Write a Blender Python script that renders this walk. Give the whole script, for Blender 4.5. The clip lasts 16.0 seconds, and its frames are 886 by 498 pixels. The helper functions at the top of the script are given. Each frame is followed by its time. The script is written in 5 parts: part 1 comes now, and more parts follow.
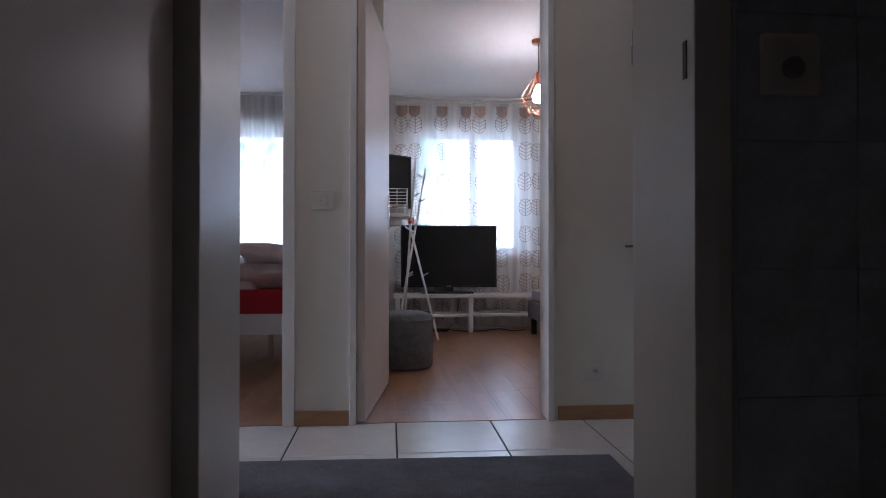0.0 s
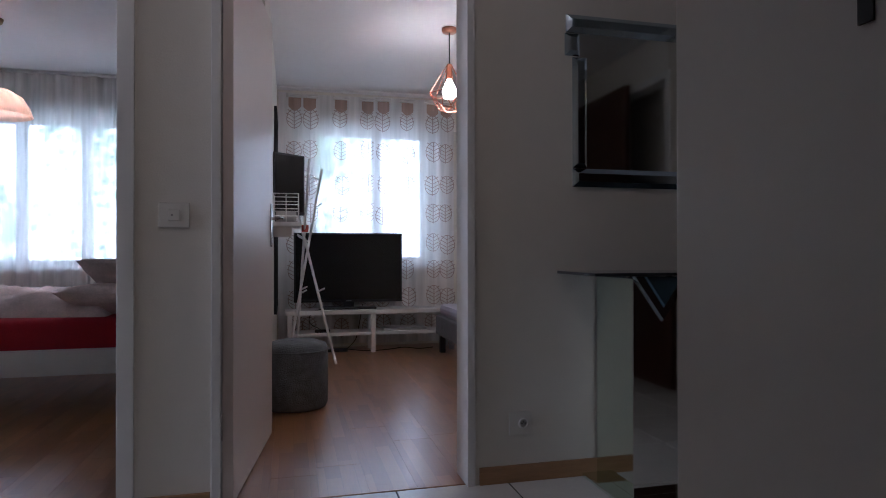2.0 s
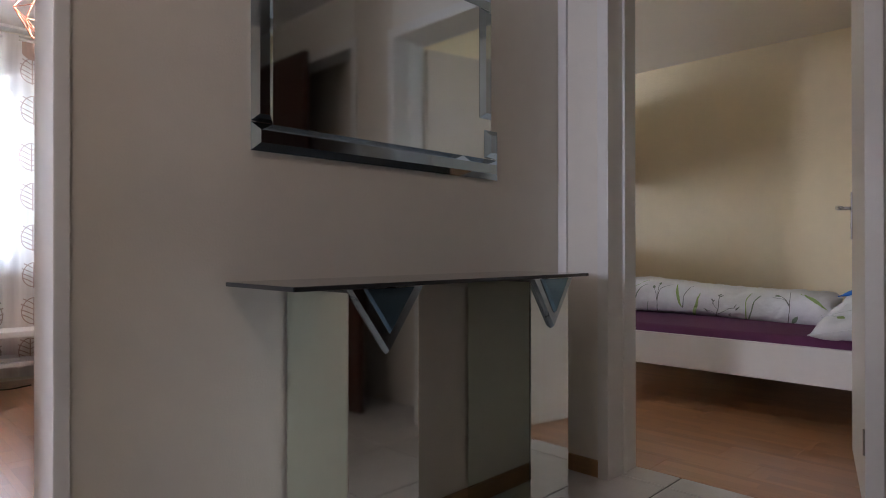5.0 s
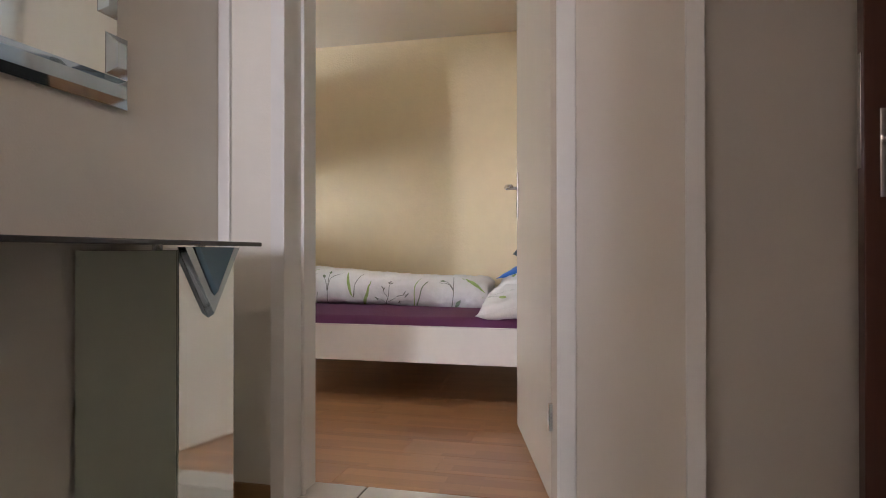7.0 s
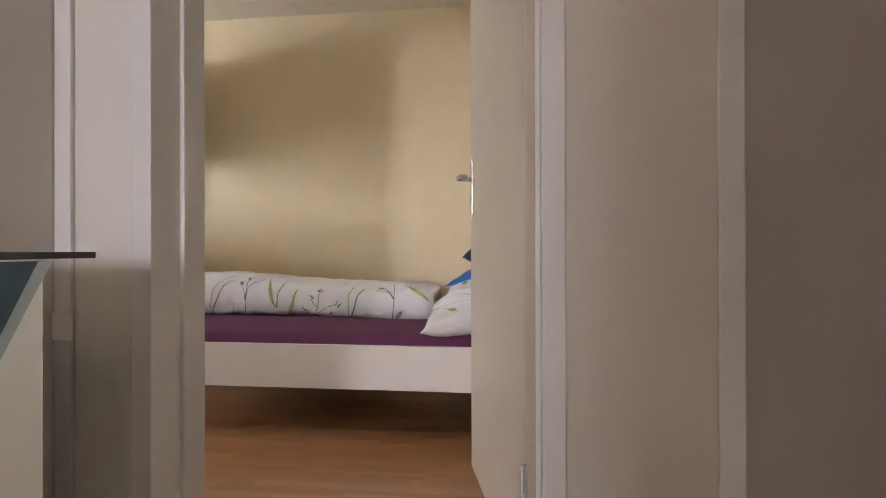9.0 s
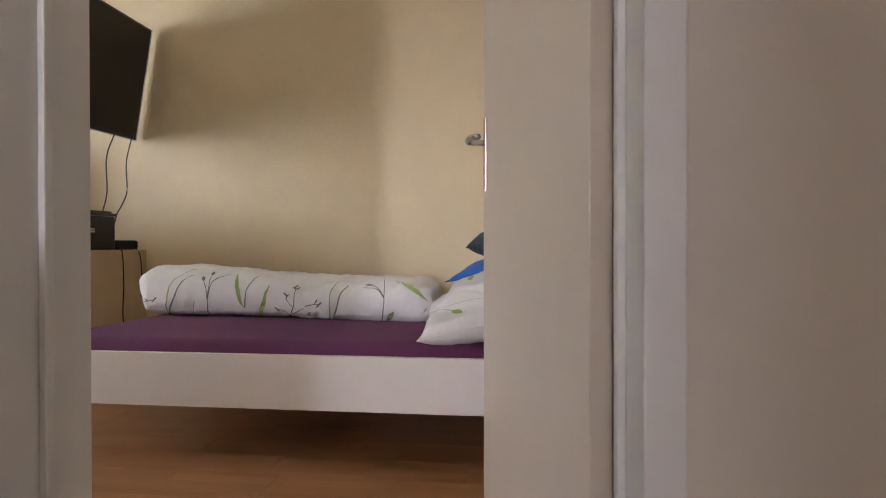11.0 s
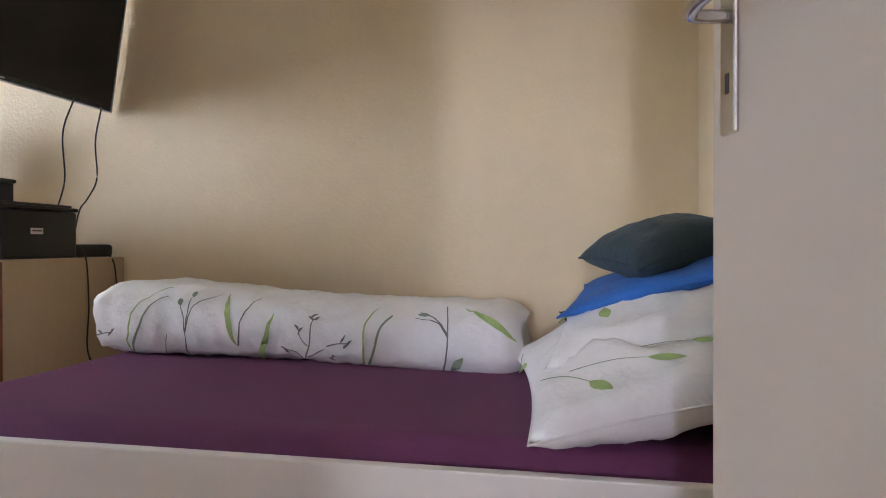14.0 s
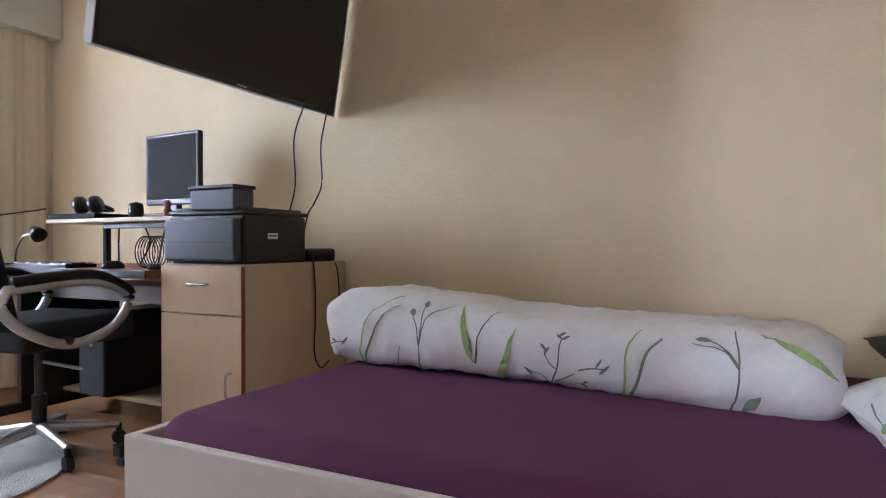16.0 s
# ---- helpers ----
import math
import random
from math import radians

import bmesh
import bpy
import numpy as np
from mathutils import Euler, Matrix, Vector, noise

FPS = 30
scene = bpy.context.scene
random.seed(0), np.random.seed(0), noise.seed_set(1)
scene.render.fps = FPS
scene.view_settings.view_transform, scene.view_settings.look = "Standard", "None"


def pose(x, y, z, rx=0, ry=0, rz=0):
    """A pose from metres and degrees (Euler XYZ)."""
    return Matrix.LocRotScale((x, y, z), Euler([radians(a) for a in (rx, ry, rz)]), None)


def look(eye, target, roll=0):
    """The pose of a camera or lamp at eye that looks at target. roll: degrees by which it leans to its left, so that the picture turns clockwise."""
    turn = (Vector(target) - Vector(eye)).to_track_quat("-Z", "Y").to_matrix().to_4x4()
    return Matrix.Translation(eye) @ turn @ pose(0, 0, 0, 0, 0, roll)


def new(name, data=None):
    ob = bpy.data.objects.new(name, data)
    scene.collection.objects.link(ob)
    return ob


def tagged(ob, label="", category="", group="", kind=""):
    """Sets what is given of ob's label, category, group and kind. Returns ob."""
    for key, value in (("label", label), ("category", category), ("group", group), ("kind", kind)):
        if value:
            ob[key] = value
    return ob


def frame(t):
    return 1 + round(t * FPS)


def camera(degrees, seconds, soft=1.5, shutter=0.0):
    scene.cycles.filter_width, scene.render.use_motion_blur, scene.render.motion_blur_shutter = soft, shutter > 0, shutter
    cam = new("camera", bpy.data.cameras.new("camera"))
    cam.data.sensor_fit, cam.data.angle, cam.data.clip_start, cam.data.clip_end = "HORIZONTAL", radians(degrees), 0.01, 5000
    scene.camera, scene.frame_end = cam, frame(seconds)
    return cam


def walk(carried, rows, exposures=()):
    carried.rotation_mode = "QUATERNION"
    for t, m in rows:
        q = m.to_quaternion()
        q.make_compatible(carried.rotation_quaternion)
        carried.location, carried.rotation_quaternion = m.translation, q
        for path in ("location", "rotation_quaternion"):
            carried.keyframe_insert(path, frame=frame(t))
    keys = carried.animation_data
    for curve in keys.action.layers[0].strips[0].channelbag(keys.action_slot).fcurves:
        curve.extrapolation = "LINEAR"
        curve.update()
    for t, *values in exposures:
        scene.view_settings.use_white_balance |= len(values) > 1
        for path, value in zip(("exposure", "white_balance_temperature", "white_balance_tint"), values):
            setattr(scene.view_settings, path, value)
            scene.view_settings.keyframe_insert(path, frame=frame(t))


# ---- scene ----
cam = camera(71.67, 16.0, soft=1.0)
PATH = [
    (0.0, (-0.2579, 0.0077, 0.8223), (-0.0851, 2.0002, 0.8395), 0.02),
    (0.5, (-0.2601, 0.1337, 0.8247), (-0.0038, 2.1171, 0.8417), -0.03),
    (1.0, (-0.2606, 0.2786, 0.8478), (0.0784, 2.2496, 0.8620), 0.04),
    (1.5, (-0.2367, 0.4403, 0.8767), (0.1790, 2.3966, 0.8885), -0.03),
    (2.0, (-0.1692, 0.6083, 0.9456), (0.3129, 2.5494, 0.9566), -0.05),
    (2.5, (-0.1048, 0.7669, 0.9829), (0.4997, 2.6734, 0.9885), -0.22),
    (3.0, (-0.0716, 0.9301, 1.0021), (0.6953, 2.7773, 1.0059), -0.15),
    (3.5, (-0.0520, 1.0621, 1.0018), (0.8976, 2.8224, 1.0059), -0.02),
    (5.8, (0.3530, 1.6083, 0.8873), (2.0031, 2.7384, 0.8967), -0.06),
    (6.0, (0.3960, 1.6356, 0.8699), (2.1050, 2.6743, 0.8811), -0.05),
    (6.5, (0.4962, 1.7166, 0.8503), (2.3638, 2.4321, 0.8615), -0.01),
    (7.0, (0.6170, 1.7734, 0.8394), (2.5610, 2.2433, 0.8510), -0.03),
    (7.5, (0.7585, 1.8218, 0.8411), (2.7249, 2.1870, 0.8493), -0.11),
    (8.0, (0.8889, 1.8641, 0.8437), (2.8615, 2.1941, 0.8503), -0.14),
    (8.5, (1.0211, 1.8701, 0.8715), (2.9969, 2.1806, 0.8762), -0.09),
    (9.0, (1.1514, 1.8916, 0.8690), (3.1317, 2.1719, 0.8731), -0.12),
    (9.2, (1.1983, 1.9055, 0.8579), (3.1804, 2.1725, 0.8625), -0.07),
    (11.5, (1.9037, 2.0586, 0.8367), (3.8876, 2.3115, 0.8229), -0.09),
    (12.0, (2.1134, 2.1182, 0.8320), (4.0926, 2.4053, 0.8219), -0.18),
    (12.5, (2.2733, 2.1559, 0.8457), (4.2492, 2.4653, 0.8345), -0.10),
    (13.0, (2.4634, 2.1931, 0.8437), (4.4391, 2.5038, 0.8346), -0.15),
    (13.5, (2.6014, 2.2699, 0.8542), (4.5751, 2.5932, 0.8428), -0.03),
    (14.0, (2.7360, 2.3216, 0.8646), (4.7005, 2.6964, 0.8543), -0.11),
    (14.5, (2.8261, 2.4031, 0.8709), (4.7781, 2.8389, 0.8627), -0.00),
    (15.0, (2.8528, 2.5179, 0.8948), (4.7811, 3.0486, 0.8791), 0.04),
    (15.5, (2.8866, 2.5927, 0.8903), (4.7577, 3.2990, 0.8788), -0.07),
    (16.0, (2.9141, 2.6364, 0.8926), (4.7026, 3.5315, 0.8780), -0.02),
]
walk(cam, [(t, look(eye, target, roll)) for t, eye, target, roll in PATH],
     exposures=[(0.0, 1.95, 5050, 22), (1.0, 1.85, 5050, 22), (2.0, 1.6, 5050, 22), (3.0, 1.35, 5100, 22), (3.8, 1.2, 5200, 22), (5.5, 3.4, 5850, 23), (7.0, 3.65, 6050, 23), (9.2, 3.6, 6200, 24), (11.0, 3.5, 6100, 25), (14.0, 3.5, 5650, 25), (16.0, 3.45, 5400, 25)])

# ---- world and large lights ----
world = bpy.data.worlds.new("sky_world")
scene.world = world
world.use_nodes = True
wn = world.node_tree
sky = wn.nodes.new("ShaderNodeTexSky")
sky.sky_type, sky.sun_disc = "NISHITA", False
sky.sun_elevation, sky.sun_rotation = radians(48), radians(160)
wn.links.new(sky.outputs[0], wn.nodes["Background"].inputs[0])
wn.nodes["Background"].inputs[1].default_value = 0.06
DAY = 2.4      # glow of the sunlit garden outside the windows
SKY_3, SKY_4 = 0.25, 7.2      # sky light in the windows of the end bedroom and the hall


# ---- materials ----
def nodes_of(name):
    m = bpy.data.materials.new(name)
    m.use_nodes = True
    return m, m.node_tree.nodes, m.node_tree.links, m.node_tree.nodes["Principled BSDF"]


def surface(name, col, rough=0.5, metal=0.0, vary=0.08, scale=6.0, bump=0.0, bscale=120.0, coat=0.0, stretch=(1, 1, 1), spread=0.0, sheen=0.0):
    """Base colour varied at two scales, with fine relief; spread: change from piece to piece."""
    m, n, l, b = nodes_of(name)
    co = n.new("ShaderNodeTexCoord")
    mp = n.new("ShaderNodeMapping")
    mp.inputs["Scale"].default_value = stretch
    l.new(co.outputs["Object"], mp.inputs[0])
    a, c = n.new("ShaderNodeTexNoise"), n.new("ShaderNodeTexNoise")
    a.inputs["Scale"].default_value, c.inputs["Scale"].default_value = scale, scale * 9
    a.inputs["Detail"].default_value, c.inputs["Detail"].default_value = 4, 6
    l.new(mp.outputs[0], a.inputs["Vector"])
    l.new(mp.outputs[0], c.inputs["Vector"])
    s = n.new("ShaderNodeMath")
    s.operation = "MULTIPLY_ADD"
    s.inputs[1].default_value = 0.5
    l.new(c.outputs["Fac"], s.inputs[0])
    l.new(a.outputs["Fac"], s.inputs[2])
    r = n.new("ShaderNodeMapRange")
    r.inputs["From Min"].default_value, r.inputs["From Max"].default_value = 0.45, 1.05
    r.inputs["To Min"].default_value, r.inputs["To Max"].default_value = 1 - vary, 1 + vary
    l.new(s.outputs[0], r.inputs[0])
    val = r.outputs[0]
    if spread:
        o = n.new("ShaderNodeObjectInfo")
        q = n.new("ShaderNodeMapRange")
        q.inputs["To Min"].default_value, q.inputs["To Max"].default_value = 1 - spread, 1 + spread
        l.new(o.outputs["Random"], q.inputs[0])
        k = n.new("ShaderNodeMath")
        k.operation = "MULTIPLY"
        l.new(val, k.inputs[0])
        l.new(q.outputs[0], k.inputs[1])
        val = k.outputs[0]
    mix = n.new("ShaderNodeVectorMath")
    mix.operation = "SCALE"
    mix.inputs[0].default_value = col
    l.new(val, mix.inputs["Scale"])
    l.new(mix.outputs[0], b.inputs["Base Color"])
    rr = n.new("ShaderNodeMapRange")
    lo, hi = max(rough - 0.08, 0.0), min(rough + 0.08, 1)
    rr.inputs["To Min"].default_value, rr.inputs["To Max"].default_value = (lo, min(hi, 0.26)) if rough < 0.275 else (max(lo, 0.285), hi)
    l.new(a.outputs["Fac"], rr.inputs[0])
    l.new(rr.outputs[0], b.inputs["Roughness"])
    b.inputs["Metallic"].default_value = metal
    b.inputs["Coat Weight"].default_value = coat
    b.inputs["Sheen Weight"].default_value = sheen
    if bump:
        t = n.new("ShaderNodeTexNoise")
        t.inputs["Scale"].default_value, t.inputs["Detail"].default_value = bscale, 5
        l.new(mp.outputs[0], t.inputs["Vector"])
        u = n.new("ShaderNodeBump")
        u.inputs["Strength"].default_value, u.inputs["Distance"].default_value = bump, 0.01
        l.new(t.outputs["Fac"], u.inputs["Height"])
        l.new(u.outputs[0], b.inputs["Normal"])
    return m


def parquet(name, dark, light):
    """Three-strip beech laminate, strips along y."""
    m, n, l, b = nodes_of(name)
    co = n.new("ShaderNodeTexCoord")
    oi = n.new("ShaderNodeObjectInfo")
    sh = n.new("ShaderNodeVectorMath")
    sh.operation = "MULTIPLY_ADD"
    sh.inputs[1].default_value = (0, 7.3, 3.1)
    cb = n.new("ShaderNodeCombineXYZ")
    for i in range(3):
        l.new(oi.outputs["Random"], cb.inputs[i])
    l.new(cb.outputs[0], sh.inputs[0])
    l.new(co.outputs["Object"], sh.inputs[2])
    mp = n.new("ShaderNodeMapping")
    mp.inputs["Rotation"].default_value = (0, 0, radians(90))
    l.new(sh.outputs[0], mp.inputs[0])
    br = n.new("ShaderNodeTexBrick")
    br.offset = 0.37
    br.inputs["Scale"].default_value = 1.0
    br.inputs["Brick Width"].default_value, br.inputs["Row Height"].default_value = 0.36, 0.0643
    br.inputs["Mortar Size"].default_value = 0.0006
    br.inputs["Color1"].default_value, br.inputs["Color2"].default_value = (*dark, 1), (*light, 1)
    br.inputs["Mortar"].default_value = (dark[0] * 0.8, dark[1] * 0.8, dark[2] * 0.8, 1)
    l.new(mp.outputs[0], br.inputs["Vector"])
    g = n.new("ShaderNodeTexNoise")
    g.inputs["Scale"].default_value, g.inputs["Detail"].default_value = 5, 8
    gm = n.new("ShaderNodeMapping")
    gm.inputs["Scale"].default_value = (22, 1.4, 1)
    l.new(sh.outputs[0], gm.inputs[0])
    l.new(gm.outputs[0], g.inputs["Vector"])
    r = n.new("ShaderNodeMapRange")
    r.inputs["From Min"].default_value, r.inputs["From Max"].default_value = 0.3, 0.7
    r.inputs["To Min"].default_value, r.inputs["To Max"].default_value = 0.94, 1.06
    l.new(g.outputs["Fac"], r.inputs[0])
    v = n.new("ShaderNodeVectorMath")
    v.operation = "SCALE"
    l.new(br.outputs["Color"], v.inputs[0])
    l.new(r.outputs[0], v.inputs["Scale"])
    l.new(v.outputs[0], b.inputs["Base Color"])
    b.inputs["Roughness"].default_value = 0.30
    b.inputs["Coat Weight"].default_value, b.inputs["Coat Roughness"].default_value, b.inputs["Coat IOR"].default_value = 0.7, 0.285, 1.55
    b.inputs["Specular IOR Level"].default_value = 0.8
    u = n.new("ShaderNodeBump")
    u.inputs["Strength"].default_value, u.inputs["Distance"].default_value = 0.02, 0.005
    l.new(g.outputs["Fac"], u.inputs["Height"])
    l.new(u.outputs[0], b.inputs["Normal"])
    return m


def sheer(name, col, clear, dens=0.0):
    """Thin woven curtain: part light straight through, part scattered."""
    m, n, l, b = nodes_of(name)
    n.remove(b)
    tr, tl, df = n.new("ShaderNodeBsdfTransparent"), n.new("ShaderNodeBsdfTranslucent"), n.new("ShaderNodeBsdfDiffuse")
    tl.inputs[0].default_value = df.inputs[0].default_value = (*col, 1)
    a, c = n.new("ShaderNodeMixShader"), n.new("ShaderNodeMixShader")
    a.inputs[0].default_value = 0.42
    l.new(tl.outputs[0], a.inputs[1])
    l.new(df.outputs[0], a.inputs[2])
    co, w = n.new("ShaderNodeTexCoord"), n.new("ShaderNodeTexNoise")
    mp = n.new("ShaderNodeMapping")
    mp.inputs["Scale"].default_value = (9, 9, 0.6)
    l.new(co.outputs["Object"], mp.inputs[0])
    l.new(mp.outputs[0], w.inputs["Vector"])
    w.inputs["Scale"].default_value = 2.0
    r = n.new("ShaderNodeMapRange")
    r.inputs["From Min"].default_value, r.inputs["From Max"].default_value = 0.3, 0.7
    r.inputs["To Min"].default_value, r.inputs["To Max"].default_value = 1 - clear - 0.12, 1 - clear + 0.12
    l.new(w.outputs["Fac"], r.inputs[0])
    l.new(r.outputs[0], c.inputs[0])
    l.new(tr.outputs[0], c.inputs[1])
    l.new(a.outputs[0], c.inputs[2])
    l.new(c.outputs[0], n["Material Output"].inputs[0])
    return m


def glass_pane(name, tint=(1, 1, 1), rough=0.0):
    m, n, l, b = nodes_of(name)
    b.inputs["Base Color"].default_value = (*tint, 1)
    b.inputs["Roughness"].default_value = rough
    b.inputs["Transmission Weight"].default_value = 1.0
    b.inputs["IOR"].default_value = 1.45
    return m


def glow(name, col, strength):
    m, n, l, b = nodes_of(name)
    b.inputs["Base Color"].default_value = (*col, 1)
    b.inputs["Emission Color"].default_value = (*col, 1)
    b.inputs["Emission Strength"].default_value = strength
    return m


def garden():
    """Sunlit trees and bright haze beyond the windows."""
    m, n, l, b = nodes_of("garden_backdrop")
    co = n.new("ShaderNodeTexCoord")
    a, c = n.new("ShaderNodeTexNoise"), n.new("ShaderNodeTexVoronoi")
    a.inputs["Scale"].default_value, a.inputs["Detail"].default_value = 0.8, 10
    c.inputs["Scale"].default_value = 7.0
    l.new(co.outputs["Object"], a.inputs["Vector"])
    l.new(co.outputs["Object"], c.inputs["Vector"])
    s = n.new("ShaderNodeMath")
    s.operation = "MULTIPLY_ADD"
    s.inputs[1].default_value = 0.35
    l.new(c.outputs["Distance"], s.inputs[0])
    l.new(a.outputs["Fac"], s.inputs[2])
    r = n.new("ShaderNodeValToRGB")
    e = r.color_ramp.elements
    e[0].position, e[0].color = 0.50, (0.05, 0.10, 0.045, 1)
    e[1].position, e[1].color = 0.88, (1.0, 1.0, 1.0, 1)
    k = e.new(0.63)
    k.color = (0.34, 0.43, 0.36, 1)
    k = e.new(0.72)
    k.color = (0.70, 0.80, 0.86, 1)
    l.new(s.outputs[0], r.inputs[0])
    l.new(r.outputs[0], b.inputs["Emission Color"])
    b.inputs["Base Color"].default_value = (0.1, 0.12, 0.1, 1)
    b.inputs["Emission Strength"].default_value = DAY
    return m


PAINT = surface("wall_paint", (0.73, 0.69, 0.61), 0.42, vary=0.035, scale=1.6, bump=0.10, bscale=160)
CREAM = surface("cream_plaster", (0.87, 0.72, 0.47), 0.62, vary=0.05, scale=1.3, bump=0.24, bscale=70)
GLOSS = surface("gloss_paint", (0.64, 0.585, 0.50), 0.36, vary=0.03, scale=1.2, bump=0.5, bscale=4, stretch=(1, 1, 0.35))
CEIL = surface("ceiling_paint", (0.80, 0.78, 0.77), 0.8, vary=0.03, scale=2, bump=0.1, bscale=200)
LEAF = surface("door_lacquer", (0.54, 0.455, 0.36), 0.40, vary=0.03, scale=1.0, bump=0.04, bscale=10)
LEAF_W = surface("white_door_lacquer", (0.70, 0.61, 0.56), 0.33, vary=0.02, scale=1.0)
FRAME = surface("white_frame_lacquer", (0.72, 0.70, 0.66), 0.36, vary=0.03, scale=3)
SKIRT = surface("oak_skirting", (0.36, 0.20, 0.09), 0.42, vary=0.2, scale=5, stretch=(1, 1, 8), bump=0.1)
TILE = surface("cream_floor_tile", (0.66, 0.63, 0.58), 0.22, vary=0.06, scale=8, bump=0.05, bscale=60, spread=0.04)
GROUT = surface("dark_grout", (0.06, 0.05, 0.045), 0.9, vary=0.2, scale=40)
WOOD = parquet("beech_laminate", (0.31, 0.130, 0.046), (0.44, 0.205, 0.080))
SUBFLOOR = surface("subfloor", (0.24, 0.11, 0.05), 0.7, vary=0.1)
BATH_TILE = surface("blue_grey_tile", (0.40, 0.43, 0.47), 0.25, vary=0.2, scale=14, bump=0.06, bscale=40, spread=0.08)
BLACK = surface("black_plastic", (0.012, 0.012, 0.013), 0.32, vary=0.2, scale=10)
SCREEN = surface("black_screen", (0.008, 0.008, 0.009), 0.2, vary=0.05, scale=3)
DARK = surface("dark_grey_plastic", (0.035, 0.037, 0.042), 0.45, vary=0.15, scale=15, bump=0.05)
BLUEGREY = surface("blue_grey_plastic", (0.036, 0.043, 0.058), 0.40, vary=0.1, scale=15, bump=0.05)
WHITE = surface("white_lacquer", (0.80, 0.79, 0.78), 0.33, vary=0.03, scale=5)
CHROME = surface("brushed_steel", (0.62, 0.60, 0.58), 0.26, metal=1.0, vary=0.06, scale=30)
SILVER = surface("silver_plastic", (0.50, 0.50, 0.50), 0.32, metal=0.7, vary=0.06, scale=10)
MIRROR = surface("mirror_silver", (0.82, 0.86, 0.84), 0.02, metal=1.0, vary=0.01, scale=2)
MIRROR_G = surface("greenish_mirror", (0.75, 0.83, 0.76), 0.03, metal=1.0, vary=0.02, scale=2)
BEVEL = surface("smoked_blue_mirror", (0.42, 0.50, 0.56), 0.05, metal=1.0, vary=0.03, scale=3)
BLUEGLASS = surface("blue_smoked_mirror", (0.10, 0.17, 0.22), 0.10, metal=0.5, vary=0.04, scale=4)
SMOKE = surface("smoked_glass", (0.035, 0.04, 0.042), 0.06, vary=0.05, scale=3, coat=0.5)
MAPLE = surface("maple_board", (0.60, 0.45, 0.28), 0.42, vary=0.07, scale=3, stretch=(1, 1, 0.12), bump=0.04)
BEDWHITE = surface("cream_bed_board", (0.78, 0.73, 0.66), 0.36, vary=0.03, scale=4)
PURPLE = surface("purple_jersey", (0.135, 0.030, 0.092), 0.9, vary=0.10, scale=7, bump=0.25, bscale=300)
COTTON = surface("white_cotton", (0.82, 0.80, 0.78), 0.85, vary=0.05, scale=9, bump=0.35, bscale=45)
GREEN = surface("printed_green", (0.36, 0.48, 0.17), 0.9, vary=0.15, scale=30)
SAGE = surface("printed_sage", (0.24, 0.30, 0.20), 0.9, vary=0.15, scale=30)
STEM = surface("printed_stem", (0.20, 0.20, 0.17), 0.9, vary=0.15, scale=30)
BLUE = surface("blue_velvet", (0.035, 0.17, 0.58), 0.75, vary=0.15, scale=12, bump=0.3, bscale=90, sheen=0.05)
SLATE = surface("slate_velvet", (0.028, 0.055, 0.068), 0.7, vary=0.25, scale=12, bump=0.4, bscale=60, sheen=0.05)
RED = surface("red_jersey", (0.42, 0.012, 0.03), 0.85, vary=0.12, scale=6, bump=0.25, bscale=200)
PINKISH = surface("pale_pink_cotton", (0.74, 0.60, 0.58), 0.85, vary=0.2, scale=9, bump=0.4, bscale=30)
GREYFUR = surface("grey_plush", (0.16, 0.17, 0.18), 0.95, vary=0.3, scale=22, bump=1.0, bscale=130, sheen=0.1)
RUGGREY = surface("grey_rug", (0.13, 0.13, 0.14), 0.95, vary=0.35, scale=5, bump=1.0, bscale=110)
RUGWHITE = surface("white_rug", (0.62, 0.62, 0.60), 0.95, vary=0.15, scale=14, bump=1.0, bscale=140)
COPPER = surface("rose_copper", (0.55, 0.24, 0.15), 0.28, metal=1.0, vary=0.1, scale=20)
BRASS = surface("aged_brass", (0.45, 0.33, 0.16), 0.32, metal=1.0, vary=0.1, scale=20)
BROWN = surface("dark_brown_door", (0.075, 0.028, 0.018), 0.35, vary=0.2, scale=4, stretch=(1, 6, 0.4), bump=0.05)
CHERRY = surface("cherry_board", (0.30, 0.085, 0.035), 0.32, vary=0.12, scale=3, stretch=(4, 1, 1))
REDPL = surface("red_plastic", (0.45, 0.05, 0.03), 0.4)
GREYSOFA = surface("grey_fabric", (0.20, 0.19, 0.20), 0.9, vary=0.15, scale=12, bump=0.4, bscale=200)
PINKGLASS = sheer("frosted_apricot_glass", (0.95, 0.72, 0.60), 0.13)
BULB = glow("lit_bulb", (1.0, 0.86, 0.68), 36.0)
VOILE = sheer("white_voile", (0.98, 0.95, 0.94), 0.27)
VOILE_PRINT = sheer("brown_print", (0.60, 0.47, 0.43), 0.33)
PATCH = sheer("brown_header", (0.62, 0.42, 0.34), 0.35)
DRAPE = surface("beige_panel_curtain", (0.70, 0.62, 0.46), 0.85, vary=0.05, scale=5, stretch=(6, 6, 0.3), bump=0.2, bscale=90)
PANE = glass_pane("window_glass")
MATTE = surface("matte_black", (0.010, 0.010, 0.011), 0.62, vary=0.1, scale=20)
MATTE.node_tree.nodes["Principled BSDF"].inputs["Specular IOR Level"].default_value = 0.15
IVORY = surface("ivory_switch_plastic", (0.70, 0.67, 0.60), 0.4, vary=0.03)
GARDEN = garden()


